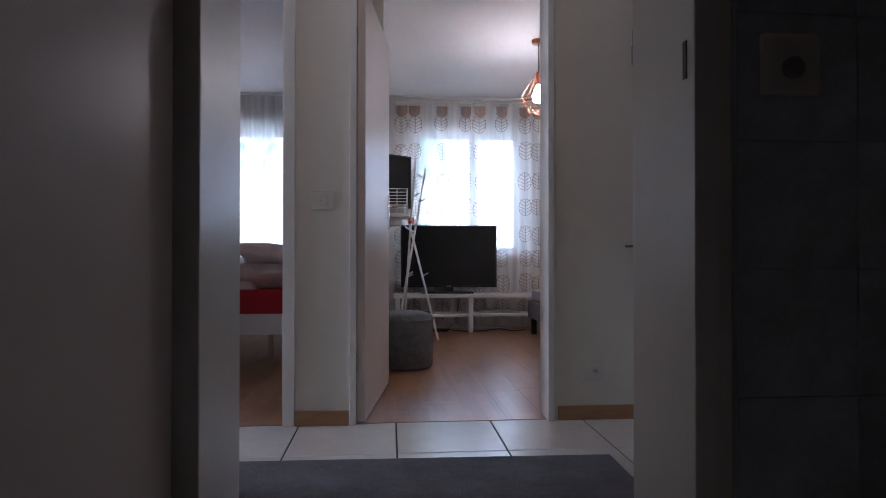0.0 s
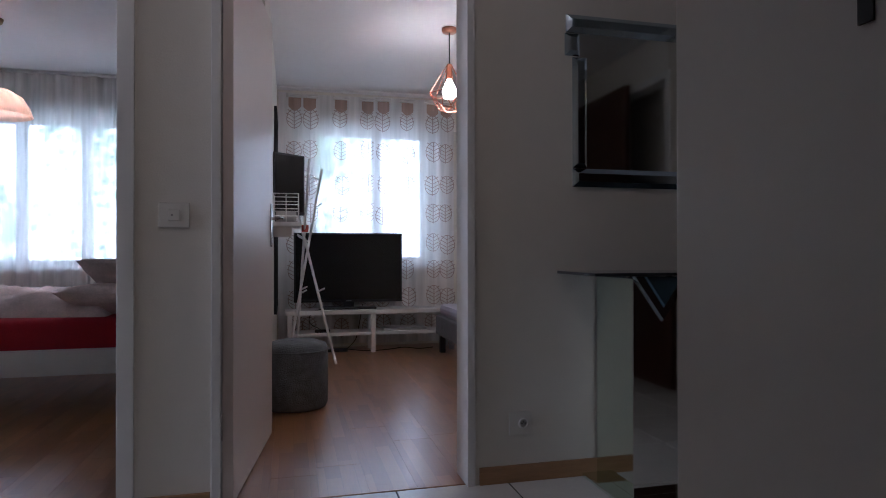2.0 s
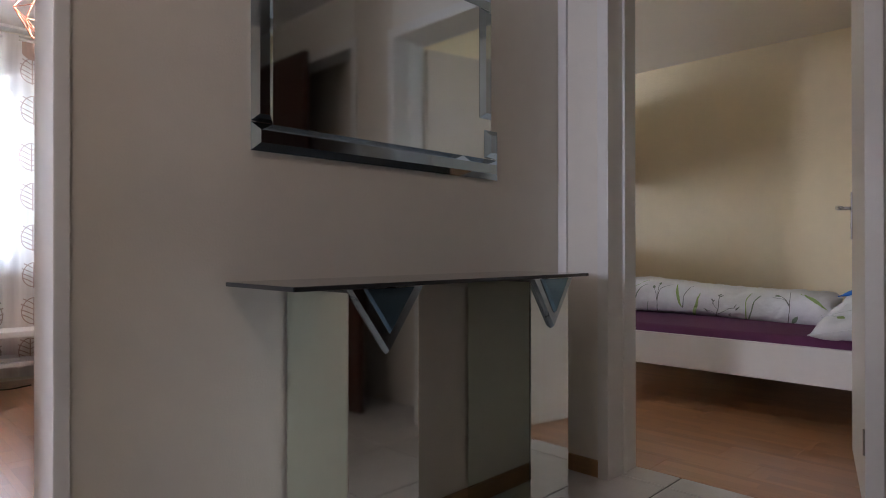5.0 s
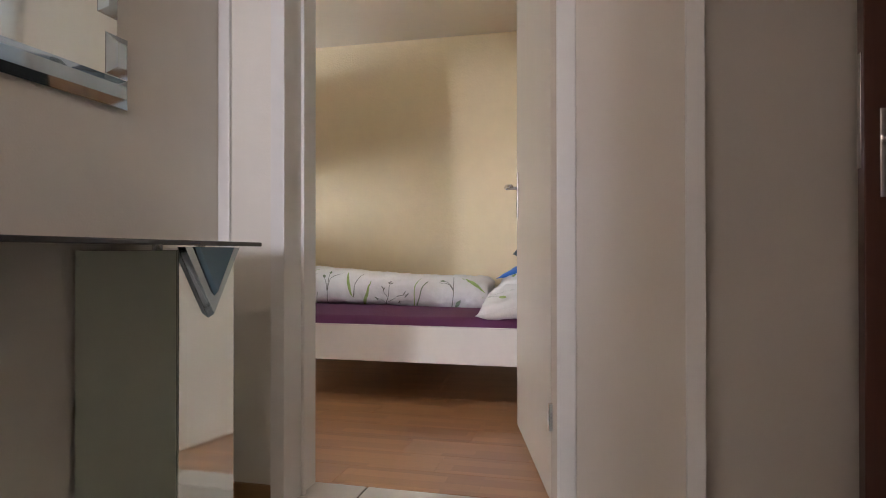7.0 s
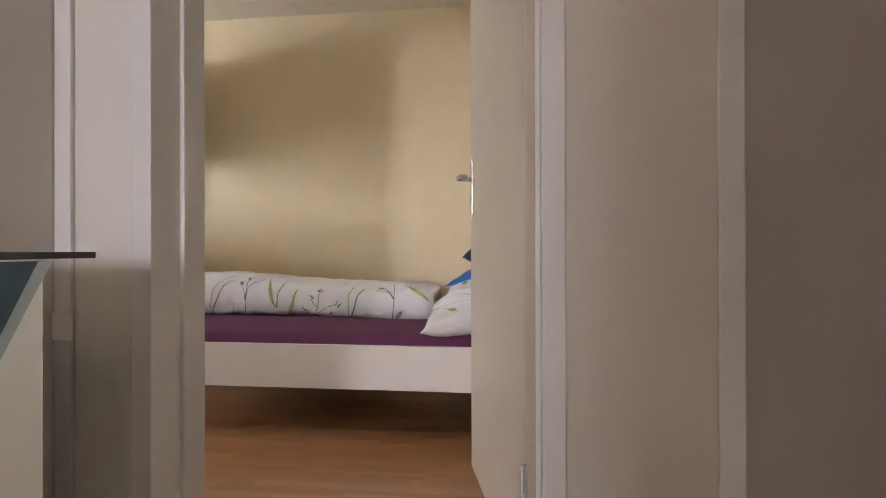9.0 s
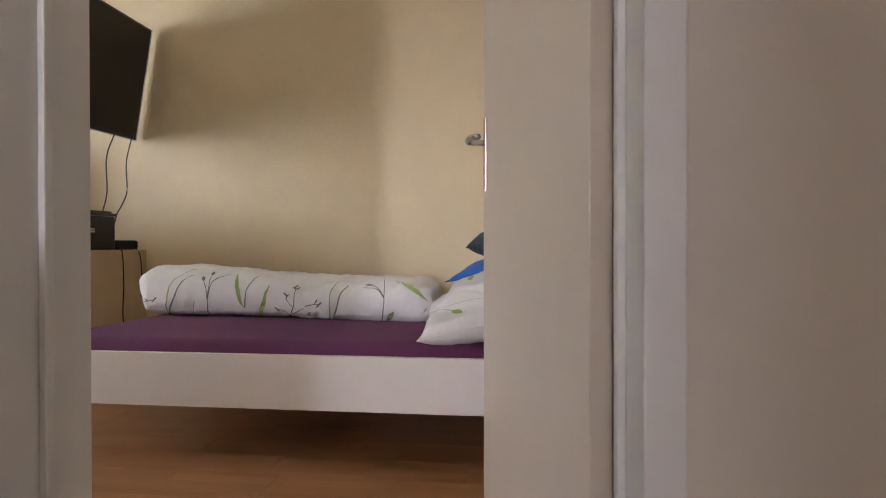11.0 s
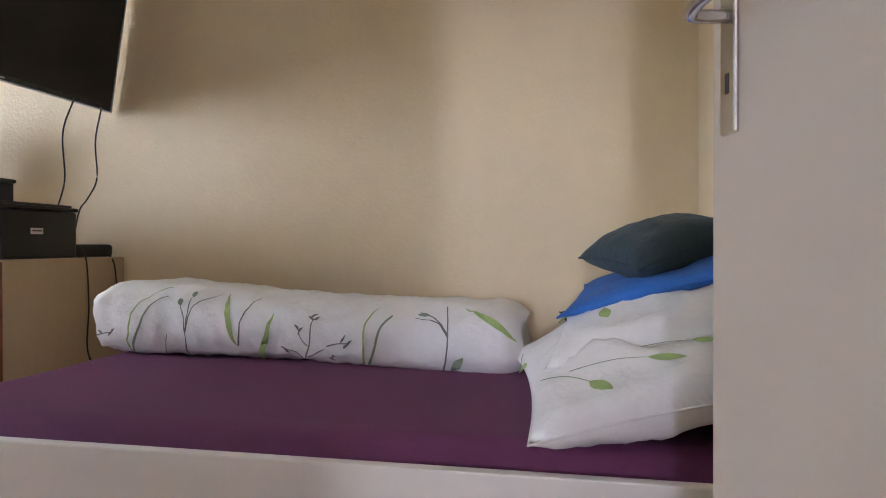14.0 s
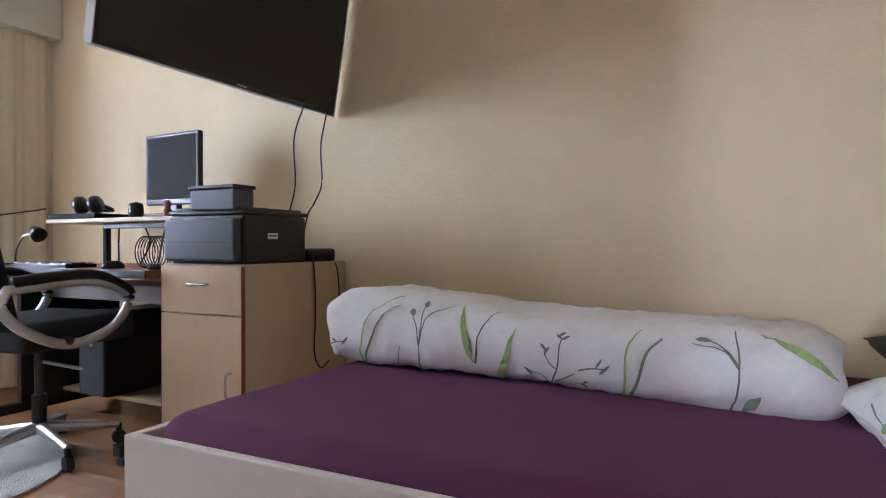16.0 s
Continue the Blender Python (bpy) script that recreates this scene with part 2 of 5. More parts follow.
# ---- mesh helpers ----
def linked(name, bm, material, parent=None, label="", smooth=False):
    me = bpy.data.meshes.new(name)
    bmesh.ops.recalc_face_normals(bm, faces=bm.faces)
    bm.to_mesh(me)
    bm.free()
    if smooth:
        for f in me.polygons:
            f.use_smooth = True
    me.materials.append(material)
    ob = new(name, me)
    if parent is not None:
        ob.parent = parent
        ob.matrix_parent_inverse = parent.matrix_basis.inverted() if parent.parent is None else Matrix.Identity(4)
    if label:
        ob["label"] = label
    return ob


def part(name, bm, material, parent, label="", smooth=False):
    return linked(name, bm, material, parent, label, smooth)


def thing(name, label, category, at=(0, 0, 0), group="", kind=""):
    ob = new(name)
    ob.location = at
    return tagged(ob, label, category, group, kind)


def cube(x0, x1, y0, y1, z0, z1, bevel=0.0, bm=None, seg=2):
    own = bm is None
    b = bmesh.new()
    bmesh.ops.create_cube(b, size=1)
    for v in b.verts:
        v.co = Vector(((x0 + x1) / 2 + v.co.x * (x1 - x0), (y0 + y1) / 2 + v.co.y * (y1 - y0), (z0 + z1) / 2 + v.co.z * (z1 - z0)))
    if bevel:
        bmesh.ops.bevel(b, geom=list(b.edges), offset=bevel, segments=seg, affect="EDGES", profile=0.6)
    if own:
        return b
    join(bm, b)
    return bm


def join(bm, b):
    me = bpy.data.meshes.new("tmp")
    b.to_mesh(me)
    b.free()
    bm.from_mesh(me)
    bpy.data.meshes.remove(me)


def rod(p, q, r, seg=10, bm=None, r2=None):
    p, q = Vector(p), Vector(q)
    b = bm if bm is not None else bmesh.new()
    rot = (q - p).to_track_quat("Z", "Y").to_matrix()
    rings = []
    for c, rad in ((p, r), (q, r if r2 is None else r2)):
        rings.append([b.verts.new(c + rot @ Vector((rad * math.cos(2 * math.pi * i / seg), rad * math.sin(2 * math.pi * i / seg), 0))) for i in range(seg)])
    for i in range(seg):
        b.faces.new((rings[0][i], rings[0][(i + 1) % seg], rings[1][(i + 1) % seg], rings[1][i]))
    b.faces.new(rings[0][::-1])
    b.faces.new(rings[1])
    return b


def tube(points, r, seg=7, closed=False, bm=None):
    """A round cable or bent rod along points."""
    b = bm if bm is not None else bmesh.new()
    pts = [Vector(p) for p in points]
    rings, n = [], len(pts)
    for i, p in enumerate(pts):
        a = pts[(i - 1) % n] if (i or closed) else p
        c = pts[(i + 1) % n] if (i < n - 1 or closed) else p
        d = (c - a).normalized()
        s = d.cross(Vector((0, 0, 1)))
        s = d.cross(Vector((1, 0, 0))) if s.length < 0.1 else s
        s.normalize()
        u = s.cross(d)
        rings.append([b.verts.new(p + r * (math.cos(2 * math.pi * k / seg) * s + math.sin(2 * math.pi * k / seg) * u)) for k in range(seg)])
    for i in range(n if closed else n - 1):
        A, B = rings[i], rings[(i + 1) % n]
        for k in range(seg):
            b.faces.new((A[k], A[(k + 1) % seg], B[(k + 1) % seg], B[k]))
    if not closed:
        b.faces.new(rings[0][::-1])
        b.faces.new(rings[-1])
    return b


def smooth_line(pts, n=8):
    """Catmull-Rom points through pts."""
    P = [Vector(p) for p in pts]
    P = [2 * P[0] - P[1]] + P + [2 * P[-1] - P[-2]]
    out = []
    for i in range(1, len(P) - 2):
        for k in range(n):
            t = k / n
            a, b, c, d = P[i - 1:i + 3]
            out.append(0.5 * ((2 * b) + (c - a) * t + (2 * a - 5 * b + 4 * c - d) * t * t + (3 * b - a - 3 * c + d) * t ** 3))
    out.append(P[-2])
    return out


def lathe(profile, seg=24, centre=(0, 0, 0)):
    """A turned shape from (radius, height) pairs."""
    b, c = bmesh.new(), Vector(centre)
    rings = [[b.verts.new(c + Vector((max(r, 1e-4) * math.cos(2 * math.pi * k / seg), max(r, 1e-4) * math.sin(2 * math.pi * k / seg), z))) for k in range(seg)] for r, z in profile]
    for A, B in zip(rings, rings[1:]):
        for k in range(seg):
            b.faces.new((A[k], A[(k + 1) % seg], B[(k + 1) % seg], B[k]))
    b.faces.new(rings[0][::-1])
    b.faces.new(rings[-1])
    return b


def sheet(fn, nu, nv):
    """A grid of points fn(u, v), u and v from 0 to 1."""
    b = bmesh.new()
    g = [[b.verts.new(fn(i / nu, j / nv)) for j in range(nv + 1)] for i in range(nu + 1)]
    for i in range(nu):
        for j in range(nv):
            b.faces.new((g[i][j], g[i + 1][j], g[i + 1][j + 1], g[i][j + 1]))
    return b


def slab(outline, z0, z1):
    """A prism over an outline of (x, y)."""
    b = bmesh.new()
    lo, hi = [b.verts.new((x, y, z0)) for x, y in outline], [b.verts.new((x, y, z1)) for x, y in outline]
    n = len(outline)
    for i in range(n):
        b.faces.new((lo[i], lo[(i + 1) % n], hi[(i + 1) % n], hi[i]))
    b.faces.new(lo[::-1])
    b.faces.new(hi)
    return b


def moved(bm, m):
    bmesh.ops.transform(bm, matrix=m, verts=bm.verts)
    return bm


def structure(name, bm, material, label="", parent=None):
    ob = linked(name, bm, material, parent)
    return tagged(ob, label, kind="structure") if parent is None else ob


# ---- the large structure ----
H, YN, YW = 2.55, 3.0, 6.85      # ceiling, hall's north wall, window wall
XL, XE, XI, XR = -0.30, 2.465, 2.675, 5.35   # living room's west wall, hall's end wall, bedroom's inner face, bedroom's east wall
HEAD = 2.16


def wall(name, x0, x1, y0, y1, z0=0.0, z1=H, mat=None, label=""):
    return structure(name, cube(x0, x1, y0, y1, z0, z1), mat or PAINT, label)


NW = YN + 0.14
wall("wall_north_1", -0.745, -0.440, YN, NW, label="white painted wall between two doorways")
wall("wall_north_2", 0.545, XE, YN, NW, label="white painted hall wall behind the mirror")
wall("wall_north_3", -5.6, -1.70, YN, NW)
wall("wall_north_4", -1.70, -0.745, YN, NW, HEAD + 0.03)
wall("wall_north_5", -0.440, 0.545, YN, NW, HEAD + 0.03)
XW, WY0, WY1, WZ0, WZ1 = -5.6, 2.05, 2.85, 0.92, 2.10     # far end of the hall and its window
wall("wall_hall_west_1", XW - 0.15, XW, 1.038, WY0)
wall("wall_hall_west_2", XW - 0.15, XW, WY1, NW)
wall("wall_hall_west_3", XW - 0.15, XW, WY0, WY1, 0, WZ0)
wall("wall_hall_west_4", XW - 0.15, XW, WY0, WY1, WZ1, H)
wall("wall_end_1", XE, XI, 2.775, YW, label="cream painted wall beside the bedroom doorway")
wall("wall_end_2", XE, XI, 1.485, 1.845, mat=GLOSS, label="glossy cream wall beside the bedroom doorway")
wall("wall_end_3", XE, XI, 1.845, 2.775, HEAD + 0.03)
wall("wall_bedroom_south", XI, XR, 1.60, 1.775, mat=CREAM)
wall("wall_bedroom_south_back", XI, 3.3, 1.485, 1.60)
wall("wall_east", XR, XR + 0.15, 1.485, YW, mat=CREAM, label="cream rough-plastered bedroom wall")
wall("wall_rooms_1", -0.525, -0.43, NW, 3.97, label="white wall between living room and bedroom")
wall("wall_rooms_2", -0.525, XL, 3.97, YW, label="white wall between living room and bedroom")
wall("wall_bedroom_west", -3.55, -3.4, NW, YW)
wall("wall_bath_1", -1.3, -0.551, 0.925, 1.138)
wall("wall_bath_2", 0.230, 0.95, 0.925, 1.138)
wall("wall_bath_3", -0.551, 0.230, 0.925, 1.138, HEAD + 0.03)
wall("wall_bath_west", -1.4, -1.3, -1.6, 1.155)
wall("wall_bath_east", 0.95, 1.05, -1.6, 1.155)
wall("wall_bath_south", -1.4, 1.05, -1.7, -1.6)
# unseen, thickened north to y 2.2 to keep west window light off the niche
wall("wall_hall_light_block", -5.6, -1.4, 1.038, 2.2)
wall("wall_alcove_south", 1.05, 2.81, -0.1, 0.0)
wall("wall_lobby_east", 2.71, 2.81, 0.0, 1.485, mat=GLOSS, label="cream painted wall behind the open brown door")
wall("wall_lobby_partition_1", XE, XE + 0.12, 0.0, 0.45)
wall("wall_lobby_partition_2", XE, XE + 0.12, 0.45, 1.485, 2.24)

# window wall with three openings: x0, x1, sill, head
OPEN = [(-3.05, -1.20, 0.82, 2.18), (0.02, 1.22, 0.84, 2.19), (2.74, 4.34, 0.84, 2.12)]
edge = -3.55
for i, (a, b, s, h) in enumerate(OPEN):
    wall("wall_window_%d" % (i * 3 + 1), edge, a, YW, YW + 0.3)
    wall("wall_window_%d" % (i * 3 + 2), a, b, YW, YW + 0.3, 0, s)
    wall("wall_window_%d" % (i * 3 + 3), a, b, YW, YW + 0.3, h, H)
    edge = b
wall("wall_window_10", edge, XR + 0.15, YW, YW + 0.3)

structure("ceiling", cube(-5.8, XI - 0.1, -1.75, YW + 0.3, H, H + 0.1), CEIL, "white plastered ceiling")
# bedroom part of the white ceiling, its warm shade painted in as cream
structure("ceiling_bedroom", cube(XI - 0.1, XR + 0.2, -1.75, YW + 0.3, H, H + 0.1), surface("warm_shaded_ceiling_paint", (0.80, 0.71, 0.57), 0.8, vary=0.03, scale=2, bump=0.1, bscale=200), "white bedroom ceiling with warm shade put into its colour")
structure("floor_hall", cube(-5.7, 2.699, -1.7, YN + 0.025, -0.08, -0.005), GROUT, "cream tiled floor with dark joints")
structure("floor_bedroom_west", cube(-3.5, -0.445, YN + 0.025, YW, -0.08, -0.008), SUBFLOOR, "beech laminate floor")
structure("floor_lobby", cube(2.70, 2.81, -0.1, 1.6, -0.08, -0.005), GROUT, "cream tiled lobby floor")
structure("floor_living", cube(-0.445, XI - 0.1, YN + 0.025, YW, -0.08, -0.008), SUBFLOOR, "beech laminate floor")
structure("floor_bedroom_east", cube(2.70, XR, 1.6, YW, -0.081, -0.008), SUBFLOOR, "beech laminate floor")


def skirting(x0, x1, y0, y1):
    structure("baseboard", cube(x0, x1, y0, y1, 0, 0.07, 0.003), SKIRT, "narrow oak skirting board")


skirting(-0.71, -0.455, YN - 0.014, YN)
skirting(0.575, XE - 0.014, YN - 0.014, YN)
skirting(XE - 0.014, XE, 2.80, YN)
skirting(XR - 0.014, XR, 1.79, YW)
skirting(XI, XI + 0.014, 2.86, YW)


def door_frame(name, axis, a, b, f0, f1, label, face=0.035, head=HEAD, stop=True):
    """White steel frame lining an opening from a to b through the wall f0..f1."""
    top = thing(name, label, "door frame", kind="structure")
    def piece(nm, u0, u1, w0, w1, z0, z1, bev=0.003):
        if axis == "x":
            part(nm, cube(u0, u1, w0, w1, z0, z1, bev), FRAME, top)
        else:
            part(nm, cube(w0, w1, u0, u1, z0, z1, bev), FRAME, top)
    t = 0.022
    for s, u in ((1, a), (-1, b)):
        piece("lining", *sorted((u, u + s * t)), f0 - 0.006, f1 + 0.006, 0, head)
        for w0, w1 in ((f0 - 0.014, f0), (f1, f1 + 0.014)):
            piece("casing", *sorted((u - s * face, u + s * t)), w0, w1, 0, head)
        if stop:
            piece("stop", *sorted((u + s * t, u + s * (t + 0.012))), f0 + 0.5 * (f1 - f0), f0 + 0.5 * (f1 - f0) + 0.02, 0, head)
    piece("lining", a, b, f0 - 0.006, f1 + 0.006, head, head + 0.03)
    for w0, w1 in ((f0 - 0.014, f0), (f1, f1 + 0.014)):
        piece("casing", a - face, b + face, w0, w1, head, head + 0.055)
    return top


door_frame("door_frame_1", "x", -0.440, 0.545, YN, NW, "white steel frame of the living room doorway", 0.012, HEAD, False)
door_frame("door_frame_2", "x", -1.70, -0.745, YN, NW, "white steel frame of the bedroom doorway")
door_frame("door_frame_3", "y", 1.845, 2.775, XE, XI, "white steel frame of the end bedroom doorway", 0.028)
df4 = door_frame("door_frame_4", "x", -0.551, 0.230, 0.925, 1.138, "white glossy frame of the bathroom doorway", 0.02, HEAD, False)
part("strike_plate", cube(0.2062, 0.2084, 0.934, 0.946, 1.10, 1.16, 0.0005), BLACK, df4, "dark metal strike plate")
door_frame("door_frame_5", "y", 0.45, 1.485, XE, XE + 0.12, "cream frame of the lobby doorway", 0.03, 2.2)
structure("trim", cube(XE - 0.016, XE, 2.955, 2.998, 0, H, 0.004), FRAME, "white vertical cable duct in the wall corner")
tagged(linked("duct_clip", cube(XE - 0.022, XE - 0.0165, 2.945, 3.0 - 0.001, 0.66, 0.725, 0.003), FRAME), "small white clip on the vertical cable duct", "cable clip")


def lever(parent, at, along, out, plate=0.22, up=0.075):
    """Lever on a long plate: along is the way the lever points, out the way off the leaf."""
    at, along, out = Vector(at), Vector(along).normalized(), Vector(out).normalized()
    z = Vector((0, 0, 1))
    m = Matrix((along, out, z)).transposed().to_4x4()
    m.translation = at
    pl = part("handle_plate", moved(cube(-0.018, 0.018, 0, 0.007, up - plate, up, 0.003), m), CHROME, parent, "brushed steel plate")
    h = [m @ Vector(p) for p in ((0, 0.004, 0), (0, 0.045, 0), (0.012, 0.058, 0), (0.05, 0.06, 0.003), (0.095, 0.055, 0.0), (0.125, 0.046, -0.004))]
    part("handle", tube(smooth_line(h, 5), 0.0085, 10), CHROME, parent, "brushed steel lever", True)
    part("keyhole", moved(cube(-0.004, 0.004, 0.007, 0.0078, up - plate + 0.05, up - plate + 0.075), m), BLACK, pl)


def door_leaf(name, hinge, free, height, mat, label, side, hz, thick=0.04, levers=(1, -1)):
    """A leaf from hinge to free edge; side: the way that the lever near it faces."""
    a, b = Vector((*hinge, 0)), Vector((*free, 0))
    d = (b - a).normalized()
    n = Vector((-d.y, d.x, 0))
    top = thing(name, label, "door", (a.x, a.y, 0))
    w = (b - a).length
    m = Matrix((d, n, Vector((0, 0, 1)))).transposed().to_4x4()
    m.translation = a
    part("leaf", moved(cube(0, w, -thick / 2, thick / 2, 0.008, height, 0.003), m), mat, top)
    for s in levers:
        lever(top, m @ Vector((w - 0.05, s * thick / 2, hz)), -d, n * s)
    for z in (0.25, height - 0.3):
        part("hinge", rod(m @ Vector((-0.008, 0.024, z)), m @ Vector((-0.008, 0.024, z + 0.09)), 0.008), CHROME, top)
    return top


door_leaf("living_room_door", (-0.396, 3.02), (-0.283, 3.93), 2.14, LEAF_W, "glossy white flush door standing open into the living room", 1, 1.12)
door_leaf("bedroom_door", (2.69, 1.885), (3.60, 2.105), 2.14, LEAF, "cream flush door standing wide open into the bedroom", 1, 1.146)
door_leaf("bathroom_door", (-0.580, 0.895), (-0.625, 0.12), 2.14, LEAF_W, "white flush door open into the dark bathroom", 1, 1.10)
brown = door_leaf("entrance_door", (2.36, 0.24), (2.36, 1.115), 2.24, BROWN, "dark brown wooden door standing open in the hall", 1, 1.12)
part("lock_plate", cube(2.35, 2.37, 1.115, 1.119, 1.05, 1.34, 0.001), CHROME, brown)


# ---- windows, curtains, garden ----
def window(name, x0, x1, s, h, mullions, label):
    w = thing(name, label, "window", kind="structure")
    y0, y1 = YW + 0.10, YW + 0.16
    part("window_frame", cube(x0, x1, y0, y1, s, s + 0.06, 0.004), FRAME, w)
    part("window_frame", cube(x0, x1, y0, y1, h - 0.06, h, 0.004), FRAME, w)
    xs = [x0, *mullions, x1]
    for i, x in enumerate(xs):
        k = 0.03 if 0 < i < len(xs) - 1 else 0.06
        a, b = (x - 0.045, x + 0.045) if k == 0.03 else ((x, x + 0.06) if i == 0 else (x - 0.06, x))
        part("window_frame", cube(a, b, y0 - 0.002, y1 + 0.002, s + 0.05, h - 0.05, 0.004), FRAME, w)
    for a, b in zip(xs, xs[1:]):
        p = part("pane", cube(a + 0.04, b - 0.04, y0 + 0.025, y0 + 0.031, s + 0.05, h - 0.05), PANE, w)
        p.visible_shadow = False
    part("window_sill", cube(x0 - 0.05, x1 + 0.05, YW - 0.10, YW + 0.10, s - 0.03, s, 0.006), WHITE, w)
    return w


window("window_1", *OPEN[0], (-2.55, -2.01), "white three-part window behind a sheer curtain")
window("window_2", *OPEN[1], (0.69,), "white two-part window behind a patterned sheer curtain")
window("window_3", *OPEN[2], (3.54,), "white window beside a beige curtain")
for i, (a, b) in enumerate(((-3.38, -0.44), (XL + 0.01, 2.44), (XI + 0.02, XR - 0.005))):
    structure("shutter_box_%d" % (i + 1), cube(a, b, YW - 0.05 - (0.22 if i == 2 else 0), YW - 0.001, 2.20, 2.29 if i < 2 else H - 0.001, 0.004), FRAME, "white ledge over the window")
    structure("curtain_rail_%d" % (i + 1), cube(a, b, YW - 0.17, YW - 0.10, H - 0.022, H - 0.001, 0.004), WHITE, "white ceiling curtain rail")



def hall_window():
    w = thing("window_4", "white two-part window at the far end of the hall", "window", kind="structure")
    x0, x1, mid = XW - 0.12, XW - 0.06, (WY0 + WY1) / 2
    for z0, z1 in ((WZ0, WZ0 + 0.06), (WZ1 - 0.06, WZ1)):
        part("window_frame", cube(x0, x1, WY0, WY1, z0, z1, 0.004), FRAME, w)
    for y0, y1 in ((WY0, WY0 + 0.06), (mid - 0.045, mid + 0.045), (WY1 - 0.06, WY1)):
        part("window_frame", cube(x0 - 0.002, x1 + 0.002, y0, y1, WZ0 + 0.05, WZ1 - 0.05, 0.004), FRAME, w)
    for y0, y1 in ((WY0, mid), (mid, WY1)):
        p = part("pane", cube(x0 + 0.025, x0 + 0.031, y0 + 0.04, y1 - 0.04, WZ0 + 0.05, WZ1 - 0.05), PANE, w)
        p.visible_shadow = False
    part("window_sill", cube(XW, XW + 0.12, WY0 - 0.04, WY1 + 0.04, WZ0 - 0.03, WZ0, 0.006), WHITE, w)


hall_window()


def window_sky(name, eye, target, w, h, radiance, colour):
    """Sky light of a window: an area lamp in its opening."""
    d = bpy.data.lights.new(name, "AREA")
    d.shape, d.size, d.size_y, d.color = "RECTANGLE", w, h, colour
    d.energy = radiance * math.pi * w * h
    new(name, d).matrix_world = look(eye, target)


window_sky("bedroom_window_sky", (3.54, YW + 0.09, 1.48), (3.54, 0.0, 1.48), 1.5, 1.15, SKY_3, (1.0, 0.96, 0.91))
window_sky("hall_window_sky", (XW - 0.05, (WY0 + WY1) / 2, (WZ0 + WZ1) / 2), (0, (WY0 + WY1) / 2, (WZ0 + WZ1) / 2), WY1 - WY0 - 0.1, WZ1 - WZ0 - 0.1, SKY_4, (0.95, 0.97, 1.0))
backdrop = structure("backdrop", cube(-9, 12, 10.5, 10.6, -2.5, 6), GARDEN, "bright sunlit garden trees outside")
tagged(linked("ground", cube(-40, 40, -40, 40, -0.6, -0.5), surface("garden_lawn", (0.07, 0.11, 0.04), 0.9, vary=0.3, scale=3)), "green lawn outside the windows", kind="structure")


def fold(x, amp, wave, seed):
    return amp * (math.sin(2 * math.pi * x / wave + seed) + 0.45 * math.sin(2 * math.pi * x / (wave * 0.43) + 2.1 * seed))


def curtain(name, x0, x1, y, z0, z1, amp, wave, seed, mat, label):
    n = int((x1 - x0) / 0.012)
    f = lambda u, v: Vector((x0 + (x1 - x0) * u, y + fold(x0 + (x1 - x0) * u, amp, wave, seed) * (0.75 + 0.25 * v), z1 + (z0 - z1) * v))
    c = thing(name, label, "curtain", ((x0 + x1) / 2, y, z0))
    part("cloth", sheet(f, n, 10), mat, c, "", True)
    return c


def leaf_print(cx, cz, r, y, amp, wave, seed, z0, z1, flip=1):
    """A split philodendron leaf drawn as bands on the folds of a curtain."""
    b = bmesh.new()
    def at(x, z):
        v = (z1 - z) / (z1 - z0)
        return Vector((x, y - 0.004 + fold(x, amp, wave, seed) * (0.75 + 0.25 * v), z))
    def ribbon(pts, w0, w1):
        prev = None
        for i, (x, z) in enumerate(pts):
            j = min(i + 1, len(pts) - 1)
            dx, dz = pts[j][0] - pts[j - 1][0], pts[j][1] - pts[j - 1][1]
            k = math.hypot(dx, dz) or 1
            w = (w0 + (w1 - w0) * i / (len(pts) - 1)) / 2
            cur = (b.verts.new(at(x - dz / k * w, z + dx / k * w)), b.verts.new(at(x + dz / k * w, z - dx / k * w)))
            if prev:
                b.faces.new((prev[0], cur[0], cur[1], prev[1]))
            prev = cur
    ribbon([(cx, cz - r * 1.25 + r * 2.3 * k / 6) for k in range(7)], 0.008, 0.008)
    for s in (-1, 1):
        for k in range(4):
            z0k = cz - r * 0.80 + k * r * 0.45
            reach = r * (0.62 + 0.38 * math.sin(math.pi * (k + 0.9) / 4.6))
            pts = [(cx + s * reach * t, z0k + flip * (0.62 * r * t - 0.12 * r * t * t)) for t in (0, 0.25, 0.5, 0.75, 0.95)]
            ribbon(pts, 0.005, r * 0.10)
    ring = [(cx + r * 0.86 * math.sin(a) * (1 - 0.10 * math.cos(a)), cz + r * 1.12 * math.cos(a)) for a in [2 * math.pi * k / 26 for k in range(27)]]
    for g in range(0, 26, 4):
        ribbon(ring[g:g + 5], 0.007, 0.007)
    return b


